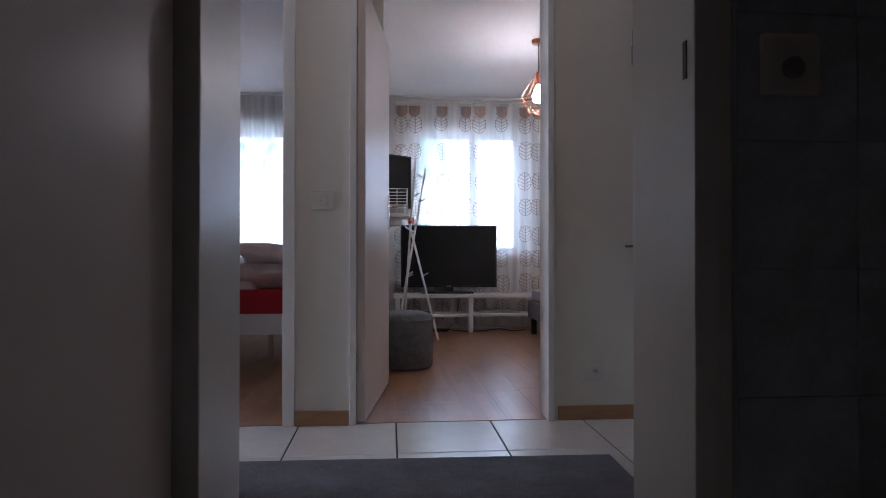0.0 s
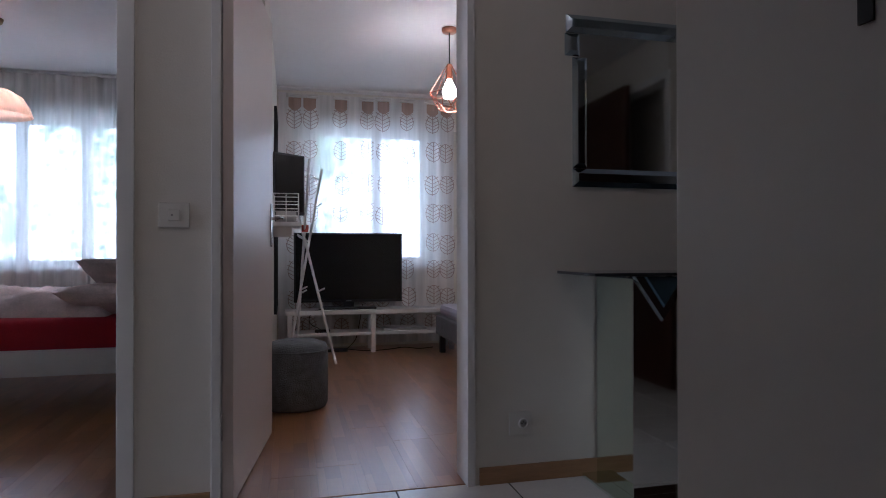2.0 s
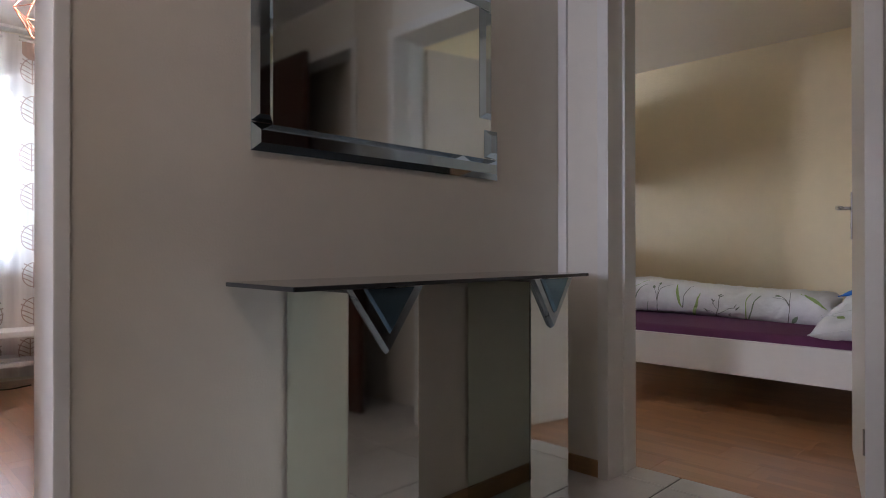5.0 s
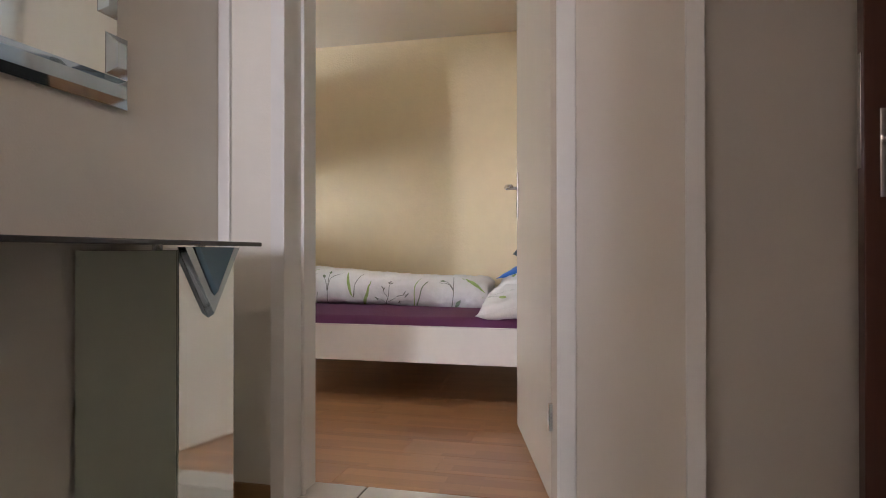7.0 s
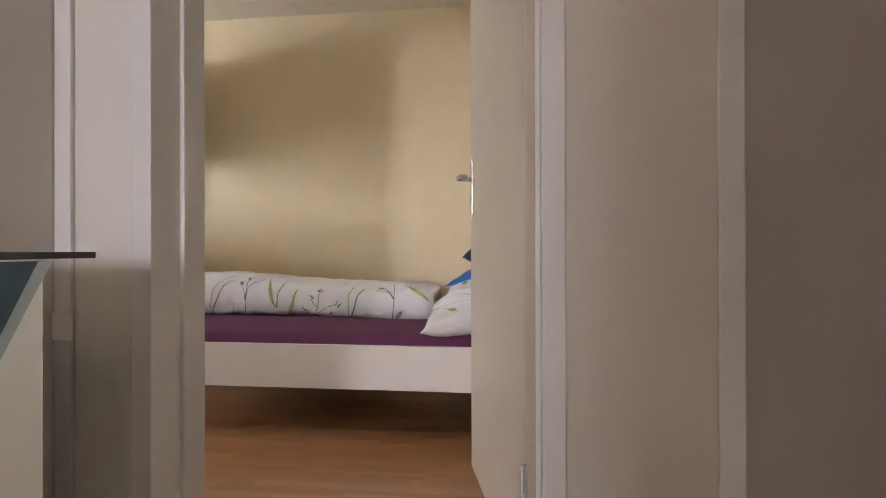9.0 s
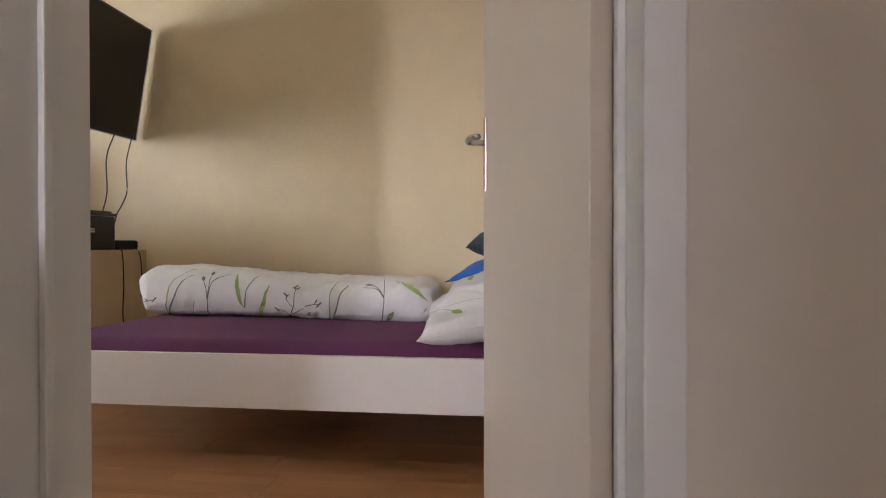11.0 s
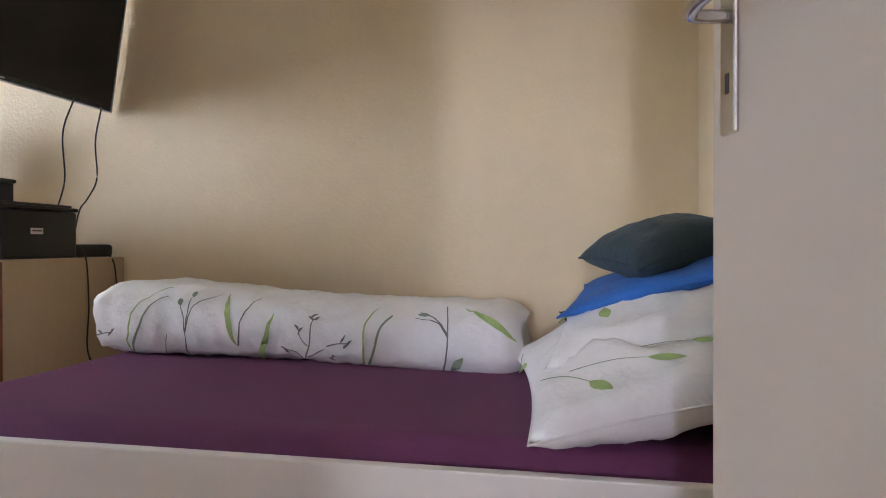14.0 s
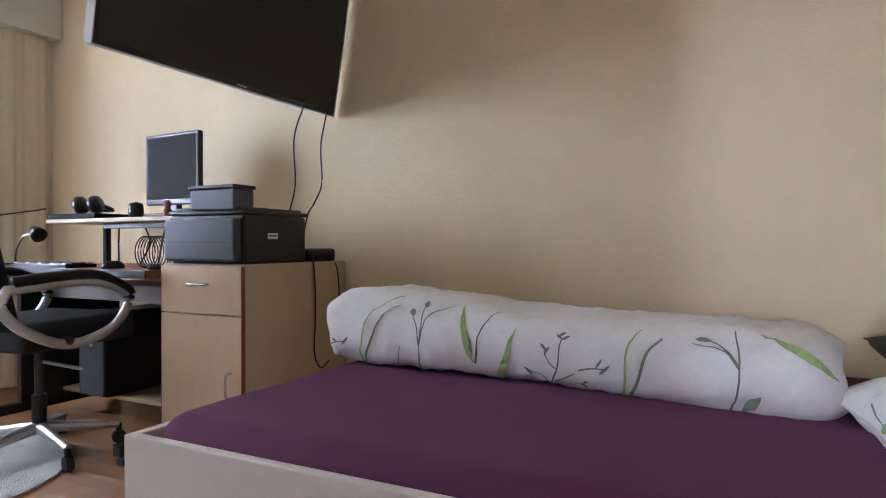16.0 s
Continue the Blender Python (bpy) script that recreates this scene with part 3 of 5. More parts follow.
PANELS = ((-0.285, 0.725, YW - 0.135, 0.012, 0.29, 0.01, (-0.13, 0.01, 0.312, 0.577)), (0.63, 1.45, YW - 0.168, 0.011, 0.262, 0.97, (0.728, 0.97, 1.229, 1.375)))
rng = random.Random(4)
for x0, x1, y, amp, wave, crest, columns in PANELS:
    seed = -math.pi / 2 - 2 * math.pi * crest / wave
    lc = curtain("sheer_curtain", x0, x1, y, 0.05, H - 0.06, amp, wave, seed, VOILE, "white sheer curtain with brown leaf prints hanging to the floor")
    for x in columns:
        for row, z in enumerate((2.26, 1.95, 1.62, 1.33, 1.04, 0.76, 0.50, 0.22)):
            part("leaf_print", leaf_print(x + rng.uniform(-0.012, 0.012), z + rng.uniform(-0.02, 0.02), rng.uniform(0.076, 0.088), y, amp, wave, seed, 0.05, H - 0.06), VOILE_PRINT, lc)
        top = H - 0.06
        at_y = lambda px, pz: y - 0.004 + fold(px, amp, wave, seed) * (0.75 + 0.25 * (top - pz) / (top - 0.05))
        patch = lambda u, v: Vector((x - 0.06 + 0.12 * u, at_y(x - 0.06 + 0.12 * u, 2.45 - 0.13 * v), 2.45 - (0.09 + 0.04 * math.sin(math.pi * u)) * v))
        part("header_patch", sheet(patch, 8, 3), PATCH, lc)
        for dz in (0.0, 0.026):
            part("header_loop", tube(smooth_line([(x - 0.075, y - 0.010, 2.452 + dz), (x - 0.06, y - 0.026, 2.450 + dz), (x + 0.06, y - 0.026, 2.450 + dz), (x + 0.075, y - 0.010, 2.452 + dz)], 4), 0.008), FRAME, lc, "white rolled loop", True)
curtain("sheer_curtain", -3.2, -0.60, YW - 0.135, 0.05, H - 0.025, 0.020, 0.15, 1.3, VOILE, "plain white sheer curtain over the bedroom window")
curtain("panel_curtain", 4.62, 5.33, YW - 0.20, 0.03, H - 0.03, 0.016, 0.16, 0.2, DRAPE, "beige ribbed curtain beside the bedroom window")


# ---- hall ----
def rug(name, x0, x1, y0, y1, turn, mat, label, t=0.012):
    b = moved(cube(x0, x1, y0, y1, 0.0, t, 0.005), Matrix.Translation(((x0 + x1) / 2, (y0 + y1) / 2, 0)) @ Matrix.Rotation(radians(turn), 4, "Z") @ Matrix.Translation((-(x0 + x1) / 2, -(y0 + y1) / 2, 0)))
    return tagged(linked(name, b, mat), label, "rug")


rug("door_mat", -0.95, 0.62, 1.42, 2.46, -1.5, RUGGREY, "dark grey mottled short-pile mat on the hall tiles")

mir = thing("wall_mirror", "wide wall mirror with a smoked blue glass frame", "mirror", (1.5, YN, 1.2))
part("glass", cube(1.0, 1.985, YN - 0.012, YN - 0.001, 1.25, 1.925), MIRROR, mir)


def bevel_strip(x0, x1, z0, z1, parent):
    b = bmesh.new()
    d = min(x1 - x0, z1 - z0) * 0.28
    lo = [b.verts.new((x, YN - 0.0125, z)) for x, z in ((x0, z0), (x1, z0), (x1, z1), (x0, z1))]
    hi = [b.verts.new((x, YN - 0.030, z)) for x, z in ((x0 + d, z0 + d), (x1 - d, z0 + d), (x1 - d, z1 - d), (x0 + d, z1 - d))]
    for i in range(4):
        b.faces.new((lo[i], lo[(i + 1) % 4], hi[(i + 1) % 4], hi[i]))
    b.faces.new(hi)
    b.faces.new(lo[::-1])
    part("frame_strip", b, BEVEL, parent, "smoked blue bevelled mirror strip")


for q in ((0.955, 1.985, 1.872, 1.95), (1.918, 1.985, 1.452, 1.87), (1.945, 2.022, 1.302, 1.41), (0.985, 2.022, 1.222, 1.30), (0.985, 1.052, 1.302, 1.77), (0.95, 1.018, 1.775, 1.87)):
    bevel_strip(*q, mir)

con = thing("console_table", "narrow console with smoked glass top on two mirrored pedestals", "console table", (1.54, 2.83, 0))
part("glass_top", cube(0.918, 2.155, 2.662, 2.997, 0.856, 0.868, 0.003), SMOKE, con, "dark smoked glass top")
for x0, x1 in ((1.095, 1.335), (1.850, 2.075)):
    ped = part("pedestal", cube(x0 + 0.004, x1 - 0.004, 2.704, 2.985, 0.016, 0.845), BLACK, con)
    part("front_mirror", cube(x0, x1, 2.699, 2.7035, 0.016, 0.845, 0.0015), MIRROR, ped, "mirror glass")
    part("side_mirror", cube(x0, x0 + 0.0038, 2.704, 2.987, 0.016, 0.845, 0.001), MIRROR_G, ped, "greenish mirror glass")
    part("side_mirror", cube(x1 - 0.0038, x1, 2.704, 2.987, 0.016, 0.845, 0.001), MIRROR_G, ped, "greenish mirror glass")
    part("foot_plate", cube(x0 - 0.07, x1 + 0.07, 2.62, 2.985, 0.0, 0.016, 0.003), MIRROR_G, ped)
    for k, (g, y, m_) in enumerate(((0.0, 2.682, BEVEL), (0.045, 2.672, SMOKE))):
        w = (x1 - x0)
        mid, top, tip = (x0 + x1) / 2, 0.853, 0.853 - (0.165 if k == 0 else 0.11)
        hw = w / 2 - g * 0.9
        b = bmesh.new()
        fr = [b.verts.new(p) for p in ((mid - hw, y, top), (mid + hw, y, top), (mid, y, tip))]
        bk = [b.verts.new(p) for p in ((mid - hw - 0.006, 2.6985 if k == 0 else 2.6818, top), (mid + hw + 0.006, 2.6985 if k == 0 else 2.6818, top), (mid, 2.6985 if k == 0 else 2.6818, tip - 0.01))]
        b.faces.new(fr)
        b.faces.new(bk[::-1])
        for i in range(3):
            b.faces.new((fr[i], fr[(i + 1) % 3], bk[(i + 1) % 3], bk[i]))
        part("triangle", b, m_ if k == 0 else BLUEGLASS, ped, "bevelled smoked mirror triangle")
    for dx in (0.03, w - 0.03):
        part("spacer", rod((x0 + dx, 2.78, 0.845), (x0 + dx, 2.78, 0.857), 0.012), CHROME, ped)


def socket(name, x, y, z, w, h, label, category, kind):
    s = thing(name, label, category, (x, y, z))
    part("plate", cube(x - w / 2, x + w / 2, y - 0.009, y - 0.0005, z - h / 2, z + h / 2, 0.003), IVORY, s)
    if kind == "socket":
        part("insert", moved(lathe([(0.021, 0), (0.021, 0.006), (0.017, 0.006), (0.016, 0.001)], 20), Matrix.Translation((x + 0.012, y - 0.008, z)) @ Matrix.Rotation(radians(90), 4, "X")), FRAME, s)
        for dx, dz in ((-0.007, 0), (0.007, 0), (0, 0.006)):
            part("hole", rod((x + 0.012 + dx, y - 0.013, z + dz), (x + 0.012 + dx, y - 0.0092, z + dz), 0.0026, 8), BLACK, s)
    else:
        part("rocker", cube(x - 0.02, x + 0.02, y - 0.014, y - 0.0092, z - 0.02, z + 0.02, 0.003), IVORY, s)
        part("hole", rod((x - 0.006, y - 0.0155, z), (x - 0.006, y - 0.0142, z), 0.003, 8), BLACK, s)
    return s


socket("light_switch", -0.578, YN, 1.081, 0.105, 0.09, "white light switch on the hall wall", "light switch", "switch")
socket("wall_socket", 0.752, YN, 0.24, 0.10, 0.095, "white wall socket above the skirting", "socket", "socket")
th = thing("wall_control", "white square wall control with a round dial", "thermostat", (0.36, 0.917, 1.07))
part("plate", cube(0.315, 0.408, 0.903, 0.917, 1.07, 1.165, 0.006), surface("ivory_plastic", (0.60, 0.56, 0.50), 0.5), th)
part("dial", moved(lathe([(0.017, 0), (0.017, 0.008), (0.014, 0.010)], 20), Matrix.Translation((0.361, 0.903, 1.11)) @ Matrix.Rotation(radians(90), 4, "X")), surface("grey_plastic", (0.20, 0.19, 0.18), 0.5), th)

# warm fill lamp added out of view to brighten the hall
LX, LY = -0.1, 1.95
hl = thing("hall_fill_lamp", "unseen round opal ceiling lamp added to brighten the hall", "ceiling lamp", (LX, LY, H))
part("base", lathe([(0.0, H - 0.02), (0.15, H - 0.02), (0.155, H - 0.0005)], 28, (LX, LY, 0)), WHITE, hl)
part("shade", lathe([(0.0, H - 0.10), (0.07, H - 0.095), (0.12, H - 0.06), (0.14, H - 0.0205)], 28, (LX, LY, 0)), glow("lit_opal_glass", (1.0, 0.80, 0.60), 3.8), hl, "lit opal glass", True)
structure("bath_grout", cube(0.275, 0.949, 0.9208, 0.9248, 0, H), surface("tile_grout", (0.42, 0.44, 0.47), 0.85), "grey grout behind the bathroom tiles")


# ---- living room ----
bench = thing("tv_bench", "long white two-tier bench under the window", "tv bench", (0.58, 6.6, 0))
part("top", cube(-0.22, 1.40, 6.40, 6.70, 0.365, 0.405, 0.006), WHITE, bench)
part("shelf", cube(-0.18, 1.36, 6.42, 6.68, 0.165, 0.195, 0.004), WHITE, bench)
for x in (-0.20, 0.57, 1.34):
    for y in (6.41, 6.65):
        part("leg", cube(x, x + 0.045, y, y + 0.045, 0.0, 0.365, 0.004), WHITE, bench)


def television(name, label, centre, w, h, m, stand=True, bezel=0.018, mat=None):
    """Flat screen around the origin facing -y, placed by m."""
    t = thing(name, label, "television", centre)
    part("body", moved(cube(-w / 2, w / 2, 0.0, 0.035, 0, h, 0.006), m), mat or BLACK, t)
    part("back_cover", moved(cube(-w * 0.36, w * 0.36, 0.035, 0.06, h * 0.12, h * 0.72, 0.012), m), BLACK, t)
    part("screen", moved(cube(-w / 2 + bezel, w / 2 - bezel, -0.0015, 0.0015, bezel * 1.6, h - bezel), m), SCREEN, t, "switched-off black screen")
    part("badge", moved(cube(-0.025, 0.025, -0.0025, -0.0005, bezel * 0.5, bezel * 1.0), m), SILVER, t)
    if stand:
        part("neck", moved(cube(-0.05, 0.05, 0.01, 0.045, -0.055, 0.03, 0.006), m), BLACK, t)
        part("foot", moved(cube(-0.26, 0.26, -0.10, 0.12, -0.062, -0.045, 0.008), m), BLACK, t)
    return t


television("television", "large black flat television on the white bench", (0.375, 6.55, 0.405), 1.03, 0.665, Matrix.Translation((0.374, 6.56, 0.468)) @ Matrix.Rotation(radians(-3), 4, "Z"))
tagged(linked("media_player", cube(0.70, 1.12, 6.46, 6.64, 0.195, 0.222, 0.004), SILVER), "flat silver player on the lower bench shelf", "media player")
tagged(linked("black_box", cube(0.05, 0.19, 6.44, 6.52, 0.195, 0.225, 0.008), BLACK), "small black box on the lower bench shelf", "set-top box")
tagged(linked("power_strip", cube(0.10, 0.36, 6.50, 6.56, 0.0, 0.03, 0.006), BLACK), "black power strip on the floor under the bench", "power strip")
tagged(linked("cable", tube(smooth_line([(0.30, 6.6, 0.42), (0.05, 6.44, 0.40), (0.0, 6.42, 0.30), (0.10, 6.46, 0.225)]), 0.004), BLACK), "thin black cable hanging over the bench edge", "cable")
tagged(linked("cable", tube(smooth_line([(0.36, 6.53, 0.02), (0.55, 6.48, 0.006), (0.75, 6.52, 0.006), (0.9, 6.46, 0.03), (1.05, 6.5, 0.006), (1.2, 6.55, 0.006)]), 0.005), BLACK), "loose black cable on the floor under the bench", "cable")
tagged(linked("cable", tube(smooth_line([(0.52, 6.66, 0.44), (0.50, 6.7, 0.3), (0.46, 6.71, 0.1), (0.36, 6.56, 0.02)]), 0.004), BLACK), "thin black cable behind the bench", "cable")

pf = thing("pouf", "round grey plush pouf on the laminate floor", "pouf", (-0.14, 4.50, 0))
part("body", lathe([(0.0, 0.0), (0.185, 0.004), (0.196, 0.03), (0.198, 0.20), (0.197, 0.345), (0.185, 0.385), (0.13, 0.402), (0.0, 0.405)], 40, (-0.14, 4.50, 0)), GREYFUR, pf, "", True)
part("seam", tube([(-0.14 + 0.199 * math.cos(a), 4.50 + 0.199 * math.sin(a), 0.352) for a in [2 * math.pi * k / 40 for k in range(40)]], 0.005, 6, True), GREYFUR, pf)

rack = thing("coat_stand", "white metal coat stand with short branch hooks", "coat stand", (0.0, 5.95, 0))
apex = Vector((-0.05, 5.98, 1.15))
for foot, tip in (((0.204, 5.87, 0), (-0.21, 6.04, 1.70)), ((-0.20, 5.80, 0), (0.095, 6.05, 1.67)), ((-0.12, 6.28, 0), (-0.02, 5.80, 1.72))):
    foot, tip = Vector(foot), Vector(tip)
    part("pole", rod(foot, tip, 0.011, 10), WHITE, rack)
    for k, s in ((0.36, 1), (0.62, -1), (0.80, 1), (0.94, -1)):
        p = foot.lerp(tip, k)
        part("hook", rod(p, p + Vector((0.055 * s, -0.03, 0.03)), 0.007, 8), WHITE, rack)
part("joint", rod(apex - Vector((0, 0, 0.03)), apex + Vector((0, 0, 0.03)), 0.03, 12), REDPL, rack, "small red joint")

sh = thing("wall_shelf", "small white wall shelf beside the living room door", "shelf", (-0.2, 5.2, 1.12))
part("board", cube(XL, -0.10, 4.95, 5.42, 1.128, 1.15, 0.003), WHITE, sh)
part("bracket", cube(XL, -0.16, 5.05, 5.065, 1.06, 1.128, 0.002), WHITE, sh)
part("bracket", cube(XL, -0.16, 5.30, 5.315, 1.06, 1.128, 0.002), WHITE, sh)
bk = thing("wire_basket", "white wire basket on the wall shelf", "basket", (-0.2, 5.15, 1.15))
for z in (1.155, 1.20, 1.25, 1.30, 1.355):
    part("wire", tube([(-0.285, 5.0, z), (-0.115, 5.0, z), (-0.115, 5.28, z), (-0.285, 5.28, z)], 0.004, 6, True), WHITE, bk)
for x, y in ((-0.285, 5.0), (-0.115, 5.0), (-0.115, 5.28), (-0.285, 5.28), (-0.2, 5.0), (-0.115, 5.14)):
    part("wire", rod((x, y, 1.151), (x, y, 1.357), 0.003, 6), WHITE, bk)
tagged(linked("storage_box", cube(-0.27, -0.13, 5.03, 5.25, 1.16, 1.235, 0.008), surface("grey_card", (0.45, 0.43, 0.42), 0.6)), "pale grey box in the wire basket", "box")
television("television", "small black television turned out from the living room wall", (-0.175, 5.56, 1.24), 0.30, 0.48, pose(-0.178, 5.56, 1.24, 0, 0, 38), False)
tagged(linked("wall_bracket", cube(XL, -0.22, 5.62, 5.66, 1.40, 1.55, 0.004), BLACK), "black swivel bracket of the small television", "bracket")
lm = thing("tall_mirror", "tall mirror in a thin black frame on the living room wall", "mirror", (XL, 5.85, 0.45))
part("glass", cube(XL + 0.004, XL + 0.012, 5.72, 6.12, 0.48, 2.09), MIRROR, lm)
for q in ((5.69, 5.72, 0.45, 2.12), (6.12, 6.15, 0.45, 2.12)):
    part("frame", cube(XL + 0.001, XL + 0.025, *q, 0.002), BLACK, lm)
for q in ((5.72, 6.12, 0.45, 0.48), (5.72, 6.12, 2.09, 2.12)):
    part("frame", cube(XL + 0.001, XL + 0.025, *q, 0.002), BLACK, lm)

sofa = thing("daybed", "low grey upholstered daybed frame with a pale mattress", "daybed", (1.7, 5.8, 0))
part("frame", cube(1.17, 2.42, 4.95, 6.30, 0.17, 0.35, 0.02), GREYSOFA, sofa)
part("mattress", cube(1.20, 2.40, 4.99, 6.27, 0.35, 0.46, 0.04), surface("lilac_sheet", (0.50, 0.46, 0.52), 0.85, bump=0.2), sofa)
for x, y in ((1.20, 4.98), (1.20, 6.22), (2.34, 4.98), (2.34, 6.22)):
    part("leg", cube(x, x + 0.05, y, y + 0.05, 0, 0.17, 0.004), BLACK, sofa)

px, py = 0.935, 4.86
pend = thing("pendant_lamp", "copper wire cage pendant lamp with a lit bulb", "pendant lamp", (px, py, H))
part("canopy", lathe([(0.0, H - 0.03), (0.05, H - 0.028), (0.055, H - 0.012), (0.055, H - 0.0005)], 24, (px, py, 0)), COPPER, pend, "copper ceiling canopy", True)
part("cord", rod((px, py, 2.29), (px, py, H - 0.028), 0.004, 8), BLACK, pend)
part("lamp_holder", lathe([(0.012, 2.295), (0.02, 2.29), (0.023, 2.24), (0.023, 2.19), (0.018, 2.185)], 16, (px, py, 0)), COPPER, pend, "", True)
part("bulb", lathe([(0.014, 2.186), (0.02, 2.17), (0.042, 2.13), (0.05, 2.095), (0.042, 2.06), (0.02, 2.045), (0.0, 2.043)], 20, (px, py, 0)), BULB, pend, "lit clear bulb", True)
cage = part("cage", rod((px, py, 2.285), (px, py, 2.295), 0.012, 8), COPPER, pend, "copper wire cage")
ring = lambda r, z, off=0: [Vector((px + r * math.cos(2 * math.pi * (k + off) / 6), py + r * math.sin(2 * math.pi * (k + off) / 6), z)) for k in range(6)]
ra, rb, rc = ring(0.016, 2.288), ring(0.145, 2.08), ring(0.075, 1.965, 0.5)
for k in range(6):
    for p, q in ((ra[k], rb[k]), (rb[k], rc[k]), (rb[(k + 1) % 6], rc[k]), (rb[k], rb[(k + 1) % 6]), (rc[k], rc[(k + 1) % 6])):
        part("wire", rod(p, q, 0.0028, 6), COPPER, cage)


# ---- soft furnishings ----
def cushion(name, w, d, h, m, mat, label, parent=None, wrinkle=0.012, seed=0, n=26, category="pillow"):
    """A stuffed cushion w x d, h thick, with drawn-out corners."""
    b = bmesh.new()
    def side(s):
        g = []
        for i in range(n + 1):
            row = []
            for j in range(n + 1):
                u, v = 2 * i / n - 1, 2 * j / n - 1
                e = (max(1 - u * u, 0) ** 0.5) * (max(1 - v * v, 0) ** 0.5)
                pin = 1 - 0.10 * (1 - abs(u) ** 2) * abs(v) ** 3
                pin2 = 1 - 0.10 * (1 - abs(v) ** 2) * abs(u) ** 3
                x, y = u * w / 2 * pin2, v * d / 2 * pin
                nz = noise.noise(Vector((x * 9 + seed, y * 9, s * 2 + seed))) * wrinkle * 1.4 + noise.noise(Vector((x * 24, y * 24 + seed, s))) * wrinkle * 0.5
                row.append(b.verts.new(Vector((x, y, s * (h / 2 * e ** 0.8 + nz * e)))))
            g.append(row)
        for i in range(n):
            for j in range(n):
                q = (g[i][j], g[i + 1][j], g[i + 1][j + 1], g[i][j + 1])
                b.faces.new(q if s > 0 else q[::-1])
    side(1)
    side(-1)
    bmesh.ops.remove_doubles(b, verts=b.verts, dist=0.0008)
    moved(b, m)
    t = thing(name, label, category, m.translation)
    part("cover", b, mat, t, "", True)
    rim = []
    for k in range(64):
        q, f = divmod(k / 16, 1)
        f = 2 * f - 1
        u, v = ((f, -1), (1, f), (-f, 1), (-1, -f))[int(q)]
        rim.append(m @ Vector((u * w / 2 * (1 - 0.10 * (1 - v * v) * abs(u) ** 3), v * d / 2 * (1 - 0.10 * (1 - u * u) * abs(v) ** 3), 0)))
    part("seam", tube(rim, 0.0028, 5, True), mat, t)
    return t, (lambda u, v: m @ Vector((u * w / 2, v * d / 2, h / 2 * ((max(1 - u * u, 0) ** 0.5) * (max(1 - v * v, 0) ** 0.5)) ** 0.8 + 0.004)))


def ribbon3(pts, nrm, w):
    """Flat printed band along points that lies on a surface with normals nrm."""
    b, prev, n = bmesh.new(), None, len(pts)
    for i in range(n):
        d = (pts[min(i + 1, n - 1)] - pts[max(i - 1, 0)]).normalized()
        s = d.cross(nrm[i]).normalized() * (w(i / (n - 1)) / 2)
        cur = (b.verts.new(pts[i] - s), b.verts.new(pts[i] + s))
        if prev:
            b.faces.new((prev[0], cur[0], cur[1], prev[1]))
        prev = cur
    return b


def print_on(fn, line, w, mat, parent, name, n=7, lift=0.0035):
    """Prints a stem or blade along a line of (u, v) on the surface fn."""
    P = smooth_line([(u, v, 0) for u, v in line], n)
    pts, nrm = [], []
    for p in P:
        e = 0.004
        c = fn(p.x, p.y)
        k = (fn(p.x + e, p.y) - c).cross(fn(p.x, p.y + e) - c)
        k = k.normalized() if k.length > 0 else Vector((0, 0, 1))
        pts.append(c)
        nrm.append(k)
    mean = sum(nrm, Vector())
    if mean.dot(Vector((-0.7, 0, 0.7))) < 0:
        nrm = [-k for k in nrm]
    pts = [p + k * lift for p, k in zip(pts, nrm)]
    part(name, ribbon3(pts, nrm, w), mat, parent)


blade = lambda wide: (lambda t: max(0.002, 0.9 * wide * math.sin(math.pi * min(max(t, 0), 1)) ** 0.8))
stem = lambda wide: (lambda t: wide * (0.85 - 0.4 * t))


# ---- end bedroom ----
bed = thing("bed", "cream bed frame with a purple fitted sheet", "bed", (4.6, 3.0, 0))
BX0, BX1, BY0, BY1 = 3.90, 5.315, 1.80, 4.00
part("side_rail", cube(BX0, BX0 + 0.028, BY0, BY1, 0.226, 0.430, 0.004), BEDWHITE, bed)
part("side_rail", cube(BX1 - 0.028, BX1, BY0, BY1, 0.226, 0.430, 0.004), BEDWHITE, bed)
part("foot_board", cube(BX0 + 0.0285, BX1 - 0.0285, BY1 - 0.028, BY1, 0.226, 0.430, 0.004), BEDWHITE, bed)
part("head_board", cube(BX0 + 0.0285, BX1 - 0.0285, BY0, BY0 + 0.028, 0.226, 0.60, 0.004), BEDWHITE, bed)
part("slat_base", cube(BX0 + 0.03, BX1 - 0.03, BY0 + 0.03, BY1 - 0.03, 0.27, 0.30), MAPLE, bed)
for x, y in ((BX0 + 0.05, BY1 - 0.16), (BX0 + 0.05, BY0 + 0.1), (BX1 - 0.11, BY1 - 0.16), (BX1 - 0.11, BY0 + 0.1)):
    part("leg", rod((x + 0.03, y + 0.03, 0.0), (x + 0.03, y + 0.03, 0.232), 0.03, 20), SILVER, bed, "silver round leg")


def mattress_at(u, v):
    a = (BX0 + 0.036, BX1 - 0.036, BY0 + 0.036, BY1 - 0.05)
    x, y = a[0] + (a[1] - a[0]) * u, a[2] + (a[3] - a[2]) * v
    e = min(u, 1 - u) * (a[1] - a[0]), min(v, 1 - v) * (a[3] - a[2])
    r = 0.06
    drop = sum(r - math.sqrt(max(r * r - (r - min(k, r)) ** 2, 0)) for k in e)
    return Vector((x, y, 0.475 - drop * 1.3 + 0.004 * noise.noise(Vector((x * 3, y * 3, 0)))))


